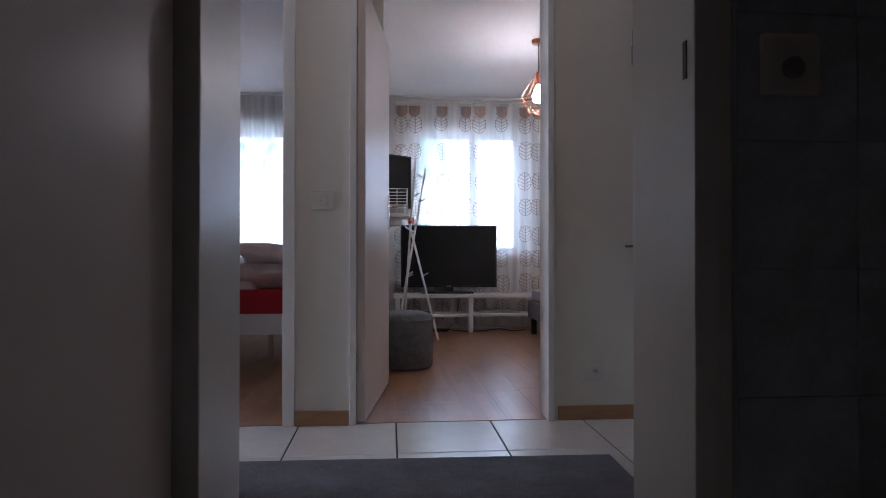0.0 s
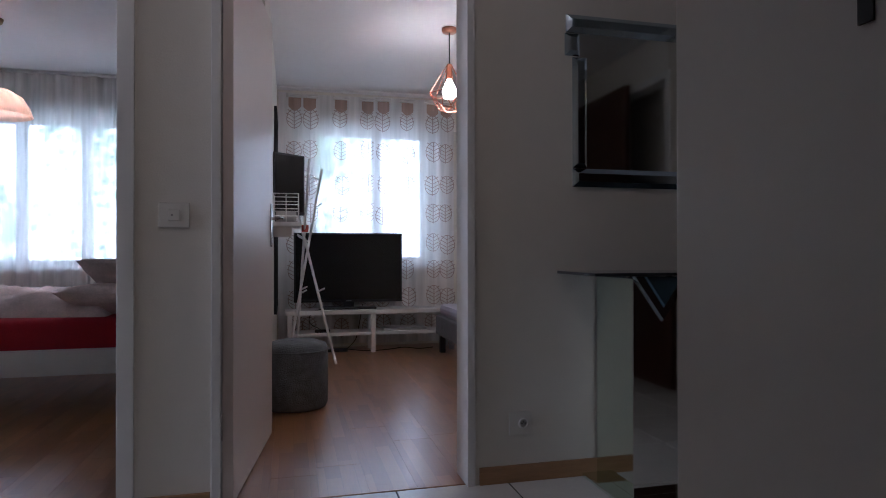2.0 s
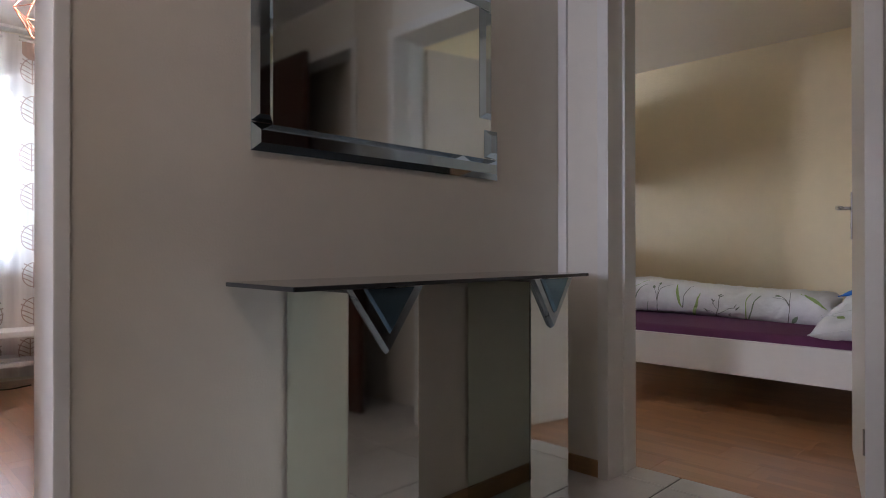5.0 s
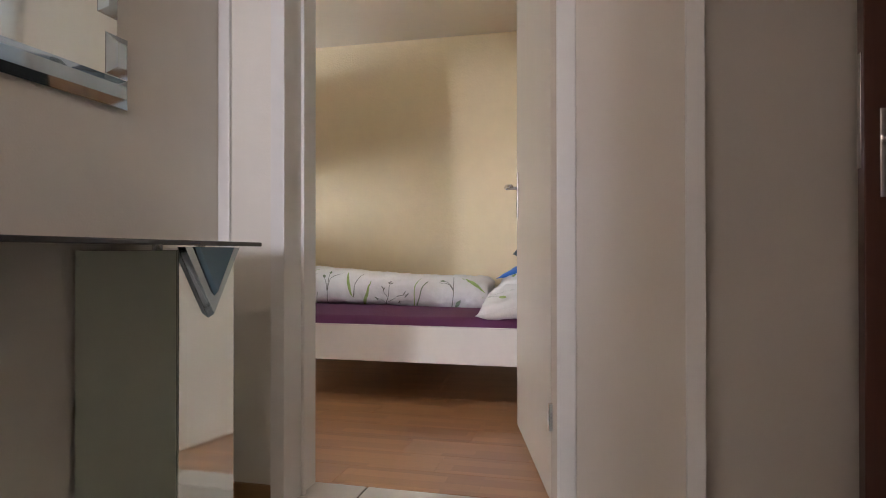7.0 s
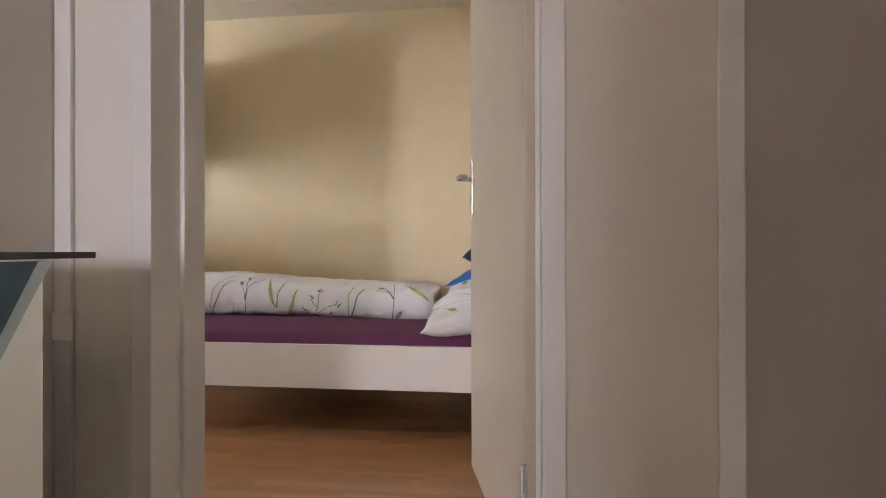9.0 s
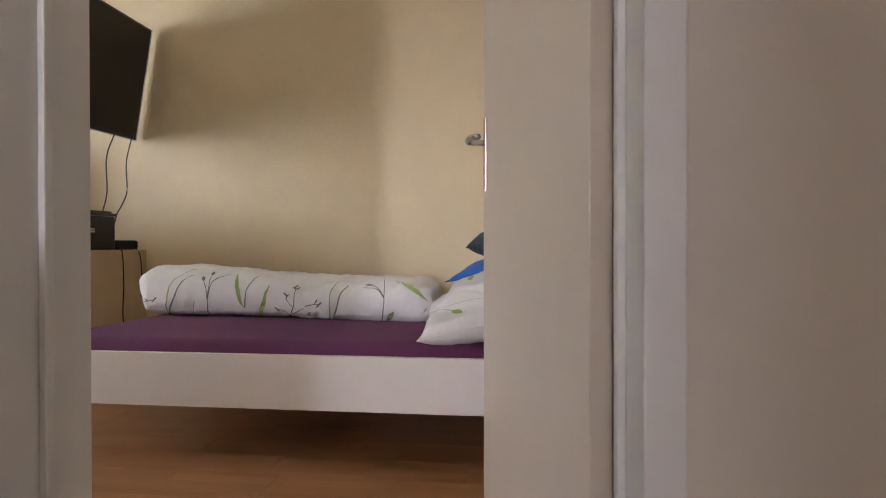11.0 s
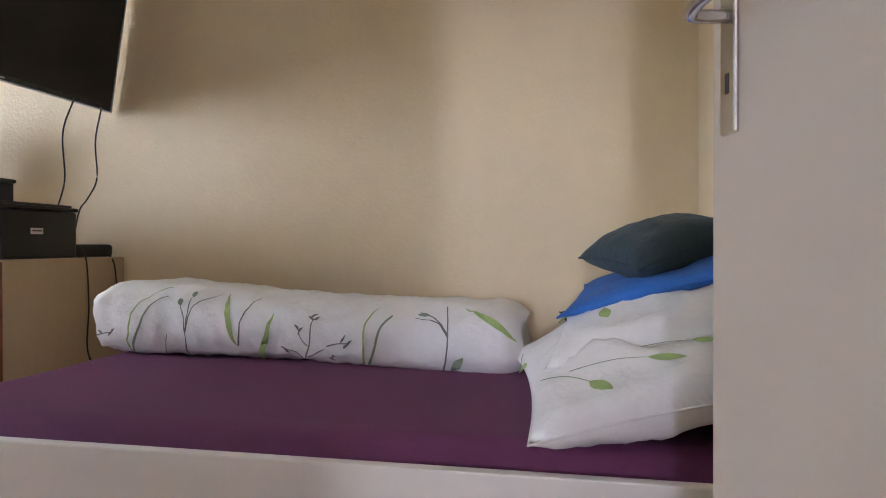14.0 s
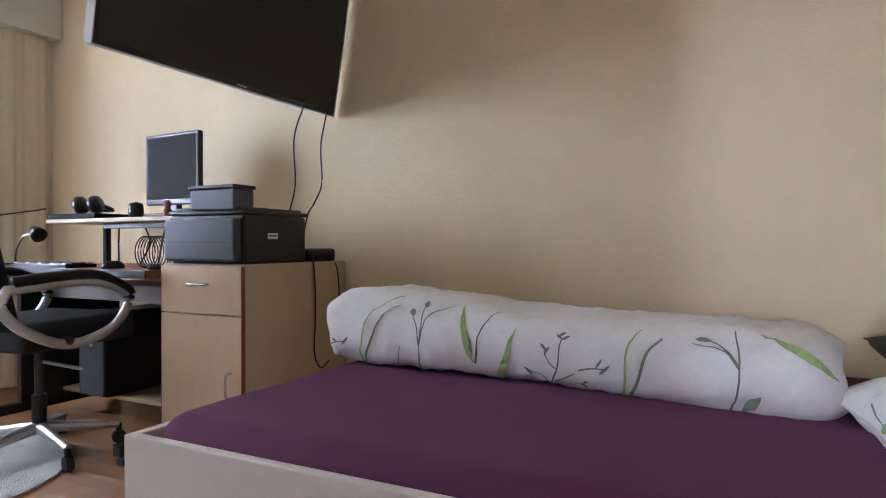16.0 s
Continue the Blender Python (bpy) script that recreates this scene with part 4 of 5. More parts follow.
mb = sheet(mattress_at, 60, 80)
sk = [e for e in mb.edges if len(e.link_faces) == 1]
ext = bmesh.ops.extrude_edge_only(mb, edges=sk)
for v in ext["geom"]:
    if isinstance(v, bmesh.types.BMVert):
        v.co.z = 0.303
mt = thing("mattress", "mattress in a smooth purple fitted sheet", "mattress", (4.6, 2.9, 0.3))
part("fitted_sheet", mb, PURPLE, mt, "", True)
part("hem", cube(BX0 + 0.034, BX1 - 0.034, BY0 + 0.034, BY1 - 0.048, 0.3005, 0.325, 0.004), PURPLE, mt)

# rolled duvet along the wall
RY0, RY1 = 2.43, 3.99


def roll_at(u, v):
    """u along the roll from its foot end, v round it from the bed up the front."""
    y = RY1 + (RY0 - RY1) * u
    e = min(u, 1 - u) / 0.045
    k = 1 - 0.26 * max(0, 1 - e) ** 2
    a = radians(-78) + radians(262) * v
    sag = 0.012 * math.sin(5.5 * u + 0.6) - 0.05 * u
    rx, rz = 0.225 * k, (0.122 + 0.008 * math.sin(9 * u)) * k * (1.06 - 0.16 * u)
    cx, cz = 4.83 + 0.10 * (1 - u) * 0.6 + 0.02 * math.sin(4 * u) - 0.03, 0.468 + 0.126 * (1.05 - 0.16 * u)
    w = noise.noise(Vector((y * 7, a * 2.2, 3))) * 0.013 + noise.noise(Vector((y * 22, a * 5, 9))) * 0.007 + noise.noise(Vector((y * 30 + a * 4, a * 1.6, 5))) * 0.0065
    sx, sz = math.copysign(abs(math.cos(a)) ** 0.7, math.cos(a)), math.copysign(abs(math.sin(a)) ** 0.72, math.sin(a))
    return Vector((cx - (rx + w) * sx, y + 0.010 * math.sin(3 * a) * (1 - min(e, 1)), cz + (rz + w) * sz + sag * 0.4))


duv = thing("rolled_duvet", "white duvet with green grass print rolled along the wall", "duvet", (5.0, 3.25, 0.47))
rb_ = bmesh.new()
NU, NV = 190, 44
grid = []
for i in range(NU + 1):
    ringv = []
    for j in range(NV):
        u = i / NU
        p = roll_at(u, 1.374 * j / NV)
        ringv.append(rb_.verts.new(p))
    grid.append(ringv)
for i in range(NU):
    for j in range(NV):
        rb_.faces.new((grid[i][j], grid[i + 1][j], grid[i + 1][(j + 1) % NV], grid[i][(j + 1) % NV]))
for end, s in ((grid[0], 1), (grid[-1], -1)):
    c = sum((v.co for v in end), Vector()) / NV
    inner = [rb_.verts.new(c + (v.co - c) * 0.45 + Vector((0, -0.015 * s, 0))) for v in end]
    for j in range(NV):
        rb_.faces.new((end[j], end[(j + 1) % NV], inner[(j + 1) % NV], inner[j]))
    rb_.faces.new(inner)
part("cover", rb_, COTTON, duv, "", True)
for wide, ink, nm, line in (
    (stem(0.010), GREEN, "stem_print", [(0.103, 0.064), (0.113, 0.224), (0.15, 0.415), (0.2, 0.510)]),
    (stem(0.012), SAGE, "stem_print", [(0.103, 0.045), (0.126, 0.208), (0.17, 0.361), (0.2, 0.448)]),
    (stem(0.006), SAGE, "stem_print", [(0.158, 0.051), (0.153, 0.154), (0.151, 0.246)]),
    (stem(0.006), SAGE, "stem_print", [(0.192, 0.055), (0.2, 0.159), (0.21, 0.261)]),
    (stem(0.008), STEM, "stem_print", [(0.245, 0.041), (0.252, 0.182), (0.261, 0.285), (0.263, 0.463)]),
    (stem(0.006), STEM, "stem_print", [(0.26, 0.276), (0.249, 0.349), (0.239, 0.400)]),
    (stem(0.006), STEM, "stem_print", [(0.261, 0.276), (0.278, 0.407), (0.325, 0.500)]),
    (blade(0.022), SAGE, "bud_print", [(0.234, 0.432), (0.239, 0.407), (0.245, 0.386)]),
    (blade(0.022), SAGE, "bud_print", [(0.262, 0.496), (0.263, 0.474), (0.263, 0.451)]),
    (blade(0.026), SAGE, "ear_print", [(0.256, 0.061), (0.265, 0.128), (0.276, 0.191)]),
    (blade(0.014), GREEN, "leaf_print", [(0.333, 0.027), (0.331, 0.098), (0.33, 0.167)]),
    (blade(0.024), GREEN, "leaf_print", [(0.381, 0.217), (0.362, 0.341), (0.346, 0.502)]),
    (stem(0.008), STEM, "stem_print", [(0.37, 0.035), (0.375, 0.120), (0.381, 0.199)]),
    (stem(0.008), STEM, "stem_print", [(0.384, 0.214), (0.399, 0.363), (0.427, 0.482)]),
    (blade(0.027), GREEN, "leaf_print", [(0.415, 0.014), (0.439, 0.182), (0.471, 0.391)]),
    (stem(0.008), STEM, "stem_print", [(0.537, 0.017), (0.54, 0.155), (0.552, 0.247), (0.562, 0.376)]),
    (stem(0.006), STEM, "stem_print", [(0.541, 0.146), (0.523, 0.190), (0.496, 0.214)]),
    (stem(0.006), STEM, "stem_print", [(0.546, 0.171), (0.587, 0.236)]),
    (stem(0.006), STEM, "stem_print", [(0.592, 0.255), (0.617, 0.273), (0.644, 0.283)]),
    (stem(0.006), STEM, "stem_print", [(0.548, 0.244), (0.538, 0.274), (0.53, 0.304)]),
    (stem(0.006), STEM, "stem_print", [(0.565, 0.045), (0.587, 0.115), (0.603, 0.176)]),
    (stem(0.006), STEM, "stem_print", [(0.558, 0.036), (0.593, 0.061), (0.63, 0.070)]),
    (blade(0.009), STEM, "bud_print", [(0.556, 0.380), (0.561, 0.395), (0.568, 0.406)]),
    (blade(0.009), STEM, "bud_print", [(0.562, 0.363), (0.568, 0.378), (0.575, 0.389)]),
    (blade(0.009), STEM, "bud_print", [(0.562, 0.366), (0.556, 0.380), (0.55, 0.390)]),
    (blade(0.009), STEM, "bud_print", [(0.533, 0.305), (0.528, 0.319), (0.521, 0.329)]),
    (blade(0.009), STEM, "bud_print", [(0.529, 0.294), (0.534, 0.309), (0.541, 0.320)]),
    (blade(0.009), STEM, "bud_print", [(0.498, 0.206), (0.493, 0.220), (0.486, 0.231)]),
    (blade(0.009), STEM, "bud_print", [(0.503, 0.189), (0.498, 0.203), (0.491, 0.212)]),
    (blade(0.009), STEM, "bud_print", [(0.625, 0.276), (0.63, 0.291), (0.637, 0.303)]),
    (blade(0.009), STEM, "bud_print", [(0.632, 0.255), (0.637, 0.270), (0.644, 0.283)]),
    (blade(0.009), STEM, "bud_print", [(0.639, 0.268), (0.644, 0.283), (0.651, 0.294)]),
    (blade(0.009), STEM, "bud_print", [(0.599, 0.172), (0.604, 0.188), (0.611, 0.199)]),
    (blade(0.009), STEM, "bud_print", [(0.606, 0.151), (0.6, 0.165), (0.593, 0.175)]),
    (blade(0.009), STEM, "bud_print", [(0.625, 0.066), (0.63, 0.081), (0.637, 0.092)]),
    (blade(0.009), STEM, "bud_print", [(0.618, 0.047), (0.624, 0.062), (0.63, 0.074)]),
    (blade(0.009), STEM, "bud_print", [(0.071, 0.250), (0.076, 0.266), (0.083, 0.278)]),
    (blade(0.009), STEM, "bud_print", [(0.064, 0.235), (0.069, 0.250), (0.076, 0.263)]),
    (blade(0.009), STEM, "bud_print", [(0.048, 0.240), (0.042, 0.255), (0.036, 0.266)]),
    (blade(0.009), STEM, "bud_print", [(0.04, 0.149), (0.046, 0.165), (0.052, 0.176)]),
    (blade(0.009), STEM, "bud_print", [(0.067, 0.046), (0.073, 0.062), (0.079, 0.074)]),
    (stem(0.006), STEM, "stem_print", [(0.007, 0.205), (0.029, 0.231), (0.076, 0.259)]),
    (stem(0.006), STEM, "stem_print", [(0.032, 0.075), (0.042, 0.141), (0.046, 0.161)]),
    (stem(0.006), STEM, "stem_print", [(0.032, 0.054), (0.052, 0.060), (0.075, 0.059)]),
    (stem(0.010), GREEN, "stem_print", [(0.659, 0.014), (0.674, 0.205), (0.681, 0.369), (0.702, 0.465)]),
    (stem(0.012), SAGE, "stem_print", [(0.661, 0.014), (0.688, 0.189), (0.714, 0.354), (0.736, 0.419)]),
    (stem(0.006), SAGE, "stem_print", [(0.735, 0.012), (0.733, 0.156), (0.728, 0.291)]),
    (stem(0.006), SAGE, "stem_print", [(0.769, 0.012), (0.785, 0.144), (0.798, 0.285)]),
    (stem(0.008), STEM, "stem_print", [(0.829, 0.005), (0.842, 0.167), (0.854, 0.320), (0.847, 0.494)]),
    (stem(0.006), STEM, "stem_print", [(0.854, 0.320), (0.829, 0.390), (0.783, 0.414)]),
    (stem(0.006), STEM, "stem_print", [(0.853, 0.333), (0.825, 0.416), (0.792, 0.464)]),
    (blade(0.017), SAGE, "bud_print", [(0.787, 0.453), (0.799, 0.444), (0.812, 0.441)]),
    (blade(0.030), SAGE, "ear_print", [(0.854, 0.129), (0.869, 0.196), (0.884, 0.258)]),
    (stem(0.006), STEM, "stem_print", [(0.83, 0.011), (0.845, 0.086), (0.854, 0.129)]),
    (blade(0.024), GREEN, "leaf_print", [(0.987, 0.312), (0.943, 0.409), (0.882, 0.501)]),
    (blade(0.022), GREEN, "leaf_print", [(0.94, 0.020), (0.944, 0.124), (0.95, 0.231)]),
):
    print_on(roll_at, line, wide, ink, duv, nm, 6)

place = lambda x, y, z, rx=0, ry=0, rz=0: pose(x, y, z, rx, ry, rz)
pl1, f1 = cushion("pillow", 0.80, 0.60, 0.20, place(4.30, 2.13, 0.572, -12, -2, 6), COTTON, "white pillow with green leaf print on the purple sheet", wrinkle=0.034, seed=2)
pl2, f2 = cushion("pillow", 0.80, 0.58, 0.20, place(4.50, 2.05, 0.675, -14, -3, -4), COTTON, "white pillow with green leaf print stacked on another", wrinkle=0.036, seed=7)
blue, _ = cushion("cushion", 0.50, 0.48, 0.07, place(4.50, 2.06, 0.775, -16, -6, -10), BLUE, "flat bright blue velvet cushion on the pillows", wrinkle=0.008, seed=11, category="cushion")
slate, _ = cushion("cushion", 0.33, 0.33, 0.15, place(4.50, 2.055, 0.865, -17, -4, 24), SLATE, "dark slate blue velvet cushion on top of the stack", wrinkle=0.012, seed=15, category="cushion")
dk, _ = cushion("cushion", 0.40, 0.36, 0.12, place(5.0, 2.12, 0.55, 18, 0, 10), surface("dark_grey_cotton", (0.06, 0.06, 0.055), 0.9, bump=0.3), "dark grey cushion tucked behind the pillows", seed=21, category="cushion")
for fn, par, sprigs in (
    (f1, pl1, (((-0.52, 0.82), (-0.62, 0.66), (-0.76, 0.52), (-0.87, 0.40)), ((-0.58, 0.62), (-0.61, 0.30), (-0.67, 0.10), (-0.74, -0.13)),
               ((-0.53, 0.18), (-0.53, -0.08), (-0.56, -0.25), (-0.58, -0.42)), ((0.30, 0.90), (0.15, 0.93), (0.02, 0.94), (-0.10, 0.90)), ((0.2, 0.3), (0.3, 0.0), (0.32, -0.2), (0.28, -0.4)))),
    (f2, pl2, (((-0.10, 0.70), (-0.18, 0.76), (-0.26, 0.82), (-0.40, 0.86)), ((-0.30, 0.42), (-0.45, 0.44), (-0.58, 0.46), (-0.76, 0.44)), ((-0.2, -0.2), (-0.35, -0.35), (-0.45, -0.45), (-0.55, -0.58)))),
):
    for a, b, c, d in sprigs:
        print_on(fn, [a, b, c], stem(0.005), SAGE, par, "stem_print")
        print_on(fn, [c, ((c[0] + d[0]) / 2, (c[1] + d[1]) / 2 + 0.01), d], blade(0.034), GREEN, par, "bud_print")

cab = thing("cabinet", "pale maple cabinet with a drawer and a door", "cabinet", (5.0, 4.6, 0))
CX0, CY0, CY1, CZ = 4.663, 4.372, 4.822, 0.815
part("body", cube(CX0 + 0.019, XR - 0.015, CY0, CY1, 0.03, CZ, 0.003), MAPLE, cab)
part("plinth", cube(CX0 + 0.05, XR - 0.02, CY0 + 0.01, CY1 - 0.01, 0.0, 0.03), MAPLE, cab)
dr = part("drawer", cube(CX0, CX0 + 0.018, CY0 + 0.004, CY1 - 0.004, 0.618, 0.808, 0.003), MAPLE, cab)
dd = part("door", cube(CX0, CX0 + 0.018, CY0 + 0.004, CY1 - 0.004, 0.04, 0.613, 0.003), MAPLE, cab)
part("edge_band", cube(CX0 + 0.0005, CX0 + 0.017, CY0 - 0.0012, CY0 + 0.0038, 0.04, 0.808), CHERRY, cab, "darker brown front edge")
part("handle", tube(smooth_line([(CX0, 4.65, 0.735), (CX0 - 0.02, 4.645, 0.735), (CX0 - 0.026, 4.60, 0.735), (CX0 - 0.02, 4.555, 0.735), (CX0, 4.55, 0.735)], 5), 0.006), CHROME, dr, "", True)
part("handle", tube(smooth_line([(CX0, 4.43, 0.395), (CX0 - 0.022, 4.43, 0.39), (CX0 - 0.028, 4.43, 0.345), (CX0 - 0.022, 4.43, 0.30), (CX0, 4.43, 0.295)], 5), 0.006), CHROME, dd, "", True)

prn = thing("printer", "black and blue-grey desktop printer on the maple cabinet", "printer", (4.87, 4.6, CZ))
part("body", cube(4.70, 5.07, 4.395, 4.80, CZ, 1.012, 0.012), BLACK, prn)
part("front_panel", cube(4.655, 4.70, 4.405, 4.79, CZ + 0.012, 0.995, 0.010), BLUEGREY, prn)
part("lid", cube(4.69, 5.075, 4.39, 4.805, 1.013, 1.03, 0.006), BLACK, prn)
part("label_plate", cube(4.83, 4.89, 4.3935, 4.3948, 0.915, 0.94), WHITE, prn, "small white label")
part("label_bar", cube(4.836, 4.884, 4.3925, 4.3934, 0.926, 0.931), DARK, prn)
tray = part("document_feeder", cube(4.675, 4.785, 4.425, 4.66, 1.03, 1.112, 0.006), BLUEGREY, prn)
part("feeder_lid", cube(4.668, 4.79, 4.418, 4.666, 1.1125, 1.128, 0.005), BLACK, tray)
part("scanner_lid", cube(4.70, 5.06, 4.41, 4.79, 1.0305, 1.042, 0.005), DARK, prn)
part("front_slot", cube(4.6545, 4.6552, 4.44, 4.76, 0.90, 0.905), BLACK, prn)
tagged(linked("power_adapter", cube(5.10, 5.30, 4.40, 4.47, CZ, CZ + 0.06, 0.018), BLACK), "black rounded adapter beside the printer", "adapter")
for pts, nm in (([(5.02, 4.36, 1.50), (5.0, 4.40, 1.35), (5.03, 4.42, 1.15), (5.0, 4.44, 0.98), (5.09, 4.5, 0.84)], "black television cable hanging to the cabinet"),
                ([(5.19, 4.37, 1.50), (5.21, 4.42, 1.35), (5.23, 4.43, 1.18), (5.16, 4.42, 1.08), (5.10, 4.41, 1.02), (5.09, 4.44, 0.86)], "curved black television cable by the wall"),
                ([(5.08, 4.388, 0.87), (5.09, 4.366, 0.80), (5.10, 4.364, 0.60), (5.09, 4.364, 0.42), (5.13, 4.362, 0.34), (5.2, 4.365, 0.36)], "black cable hanging down the cabinet side"),
                ([(5.25, 4.40, 0.84), (5.26, 4.365, 0.78), (5.275, 4.363, 0.62), (5.265, 4.363, 0.52)], "thin dark cable on the cabinet side")):
    tagged(linked("cable", tube(smooth_line(pts), 0.0035), BLACK, None, "", True), nm, "cable")

TVW = 1.252
tvm = pose(4.695, 4.40, 1.498, 0, -0.9, 2.75) @ pose(0, 0, 0, 9.5)
tv3 = television("wall_television", "black flat television with silver edge on a wall arm", (4.695, 4.40, 1.498), TVW, 0.70, tvm, False, 0.012, BLACK)
part("edge_trim", moved(cube(-TVW / 2 - 0.003, TVW / 2 + 0.003, -0.003, 0.03, -0.004, -0.0002), tvm), SILVER, tv3)
for sx in (-1, 1):
    part("edge_trim", moved(cube(*sorted((sx * (TVW / 2 + 0.0002), sx * (TVW / 2 + 0.004))), -0.003, 0.03, 0, 0.70), tvm), SILVER, tv3)
part("wall_plate", cube(XR - 0.02, XR - 0.0005, 4.55, 4.70, 1.62, 1.92, 0.003), BLACK, tv3)
part("arm", rod((XR - 0.02, 4.62, 1.77), (4.75, 4.52, 1.77), 0.02), BLACK, tv3)
part("mount", moved(cube(-0.1, 0.2, 0.06, 0.085, 0.15, 0.45, 0.003), tvm), BLACK, tv3)

# desk with raised shelf
desk = thing("computer_desk", "small computer desk with raised shelf and dark frame", "desk", (5.0, 5.4, 0))
part("desktop", cube(4.62, 5.30, 4.85, 5.98, 0.755, 0.785, 0.004), CHERRY, desk)
part("desktop_edge", cube(4.612, 4.62, 4.85, 5.98, 0.752, 0.787, 0.003), DARK, desk)
part("shelf", cube(4.80, 5.30, 4.86, 5.84, 1.00, 1.02, 0.004), MAPLE, desk, "maple monitor shelf")
part("shelf_beam", cube(4.95, 5.0, 4.95, 5.6, 0.975, 1.0, 0.003), BLACK, desk)
for y in (5.0, 5.72):
    part("post", rod((5.05, y, 0.785), (5.05, y, 1.0), 0.02), BLACK, desk)
for y in (4.875, 5.93):
    part("side_frame", cube(4.72, 5.26, y - 0.018, y + 0.018, 0.05, 0.752, 0.004), BLACK, desk)
    part("foot", cube(4.50, 5.28, y - 0.025, y + 0.025, 0.05, 0.10, 0.008), BLACK, desk)
    for x in (4.54, 5.24):
        part("castor", rod((x, y - 0.018, 0.027), (x, y + 0.018, 0.027), 0.027, 14), BLACK, desk)
part("low_shelf", cube(4.92, 5.26, 4.90, 5.90, 0.12, 0.14, 0.003), MAPLE, desk)
part("keyboard_tray", cube(4.86, 5.15, 4.90, 5.90, 0.62, 0.70, 0.003), SILVER, desk)
mon = thing("monitor", "black computer monitor on the desk shelf", "monitor", (5.05, 5.17, 1.02))
mm = pose(5.03, 5.20, 1.09, 0, 0, -93)
part("body", moved(cube(-0.20, 0.20, 0, 0.03, 0, 0.355, 0.008), mm), BLACK, mon)
part("back", moved(cube(-0.15, 0.15, 0.03, 0.07, 0.04, 0.30, 0.02), mm), BLACK, mon)
part("screen", moved(cube(-0.185, 0.185, -0.0015, 0.0015, 0.028, 0.34), mm), MATTE, mon)
part("neck", moved(cube(-0.03, 0.03, 0.01, 0.04, -0.05, 0.05, 0.006), mm), BLACK, mon)
part("foot", moved(cube(-0.12, 0.12, -0.07, 0.10, -0.06, -0.045, 0.006), mm), BLACK, mon)
tagged(linked("desk_figure", lathe([(0.0, 1.02), (0.022, 1.022), (0.02, 1.05), (0.012, 1.06), (0.018, 1.075), (0.012, 1.095), (0.0, 1.098)], 14, (4.86, 5.02, 0)), CHERRY, None, "", True), "small brown figurine on the desk shelf", "figurine")
tagged(linked("round_speaker", lathe([(0.0, 1.02), (0.03, 1.022), (0.034, 1.05), (0.03, 1.085), (0.0, 1.095)], 18, (4.85, 5.22, 0)), BLACK, None, "", True), "small black rounded speaker on the shelf", "speaker")
lap = tagged(linked("closed_laptop", cube(4.80, 5.02, 5.45, 5.82, 1.02, 1.045, 0.006), MATTE), "closed black laptop on the desk shelf", "laptop")
hp = thing("headphones", "black headphones lying on the laptop", "headphones", (4.88, 5.62, 1.045))
for y in (5.56, 5.68):
    part("ear_cup", moved(lathe([(0.0, -0.025), (0.04, -0.022), (0.048, 0.0), (0.04, 0.022), (0.0, 0.025)], 20), pose(4.88, y, 1.092, 70, 0, 25)), BLACK, hp, "", True)
part("headband", tube(smooth_line([(4.88, 5.56, 1.10), (4.97, 5.57, 1.075), (5.0, 5.62, 1.07), (4.97, 5.67, 1.075), (4.88, 5.68, 1.10)], 6), 0.010), BLACK, hp, "", True)
kb = thing("keyboard", "black keyboard with pale keys on the desk", "keyboard", (4.72, 5.62, 0.785))
part("base", cube(4.64, 4.79, 5.42, 5.86, 0.785, 0.803, 0.004), BLACK, kb)
for r in range(4):
    for c in range(13):
        part("key", cube(4.652 + r * 0.033, 4.679 + r * 0.033, 5.435 + c * 0.032, 5.462 + c * 0.032, 0.803, 0.809), DARK if (r + c) % 3 else SILVER, kb)
tagged(linked("computer_mouse", moved(lathe([(0.0, 0), (0.035, 0.002), (0.036, 0.012), (0.025, 0.03), (0.0, 0.036)], 18), pose(4.72, 5.2, 0.785) @ Matrix.Diagonal((1.5, 0.9, 1, 1))), BLACK, None, "", True), "black computer mouse on the desk", "computer mouse")
dl = thing("desk_lamp", "black desk lamp with a chrome gooseneck", "desk lamp", (4.75, 5.92, 0.785))
part("base", lathe([(0.0, 0.785), (0.05, 0.786), (0.05, 0.797), (0.01, 0.80)], 20, (4.70, 5.92, 0)), BLACK, dl)
part("gooseneck", tube(smooth_line([(4.70, 5.92, 0.797), (4.69, 5.90, 0.86), (4.685, 5.83, 0.93), (4.68, 5.74, 0.945)], 6), 0.007), CHROME, dl, "", True)
part("head", moved(lathe([(0.0, 0.05), (0.018, 0.045), (0.034, 0.0), (0.036, -0.02), (0.0, -0.022)], 18), pose(4.68, 5.70, 0.945, -60, 0, 0)), BLACK, dl, "", True)
lf = thing("letter_rack", "black wire desk fan basket beside the printer", "wire rack", (4.72, 4.92, 0.785))
for k in range(7):
    part("wire", tube([(4.72 + 0.05 * math.cos(a), 4.88 + 0.018 * k, 0.86 + 0.07 * math.sin(a)) for a in [2 * math.pi * i / 18 for i in range(18)]], 0.0025, 5, True), BLACK, lf)
part("stem", rod((4.72, 4.93, 0.785), (4.72, 4.93, 0.80), 0.03, 14), BLACK, lf)
ct = thing("computer_tower", "black computer tower on the low desk shelf", "computer", (5.05, 5.55, 0.14))
part("case", cube(4.862, 5.25, 5.45, 5.65, 0.14, 0.56, 0.006), BLACK, ct)
part("front_panel", cube(4.845, 4.861, 5.455, 5.645, 0.145, 0.555, 0.006), DARK, ct)
part("drive_bay", cube(4.8425, 4.8449, 5.475, 5.625, 0.47, 0.51, 0.001), SILVER, ct)
part("power_button", rod((4.8425, 5.55, 0.40), (4.8449, 5.55, 0.40), 0.012, 14), SILVER, ct)
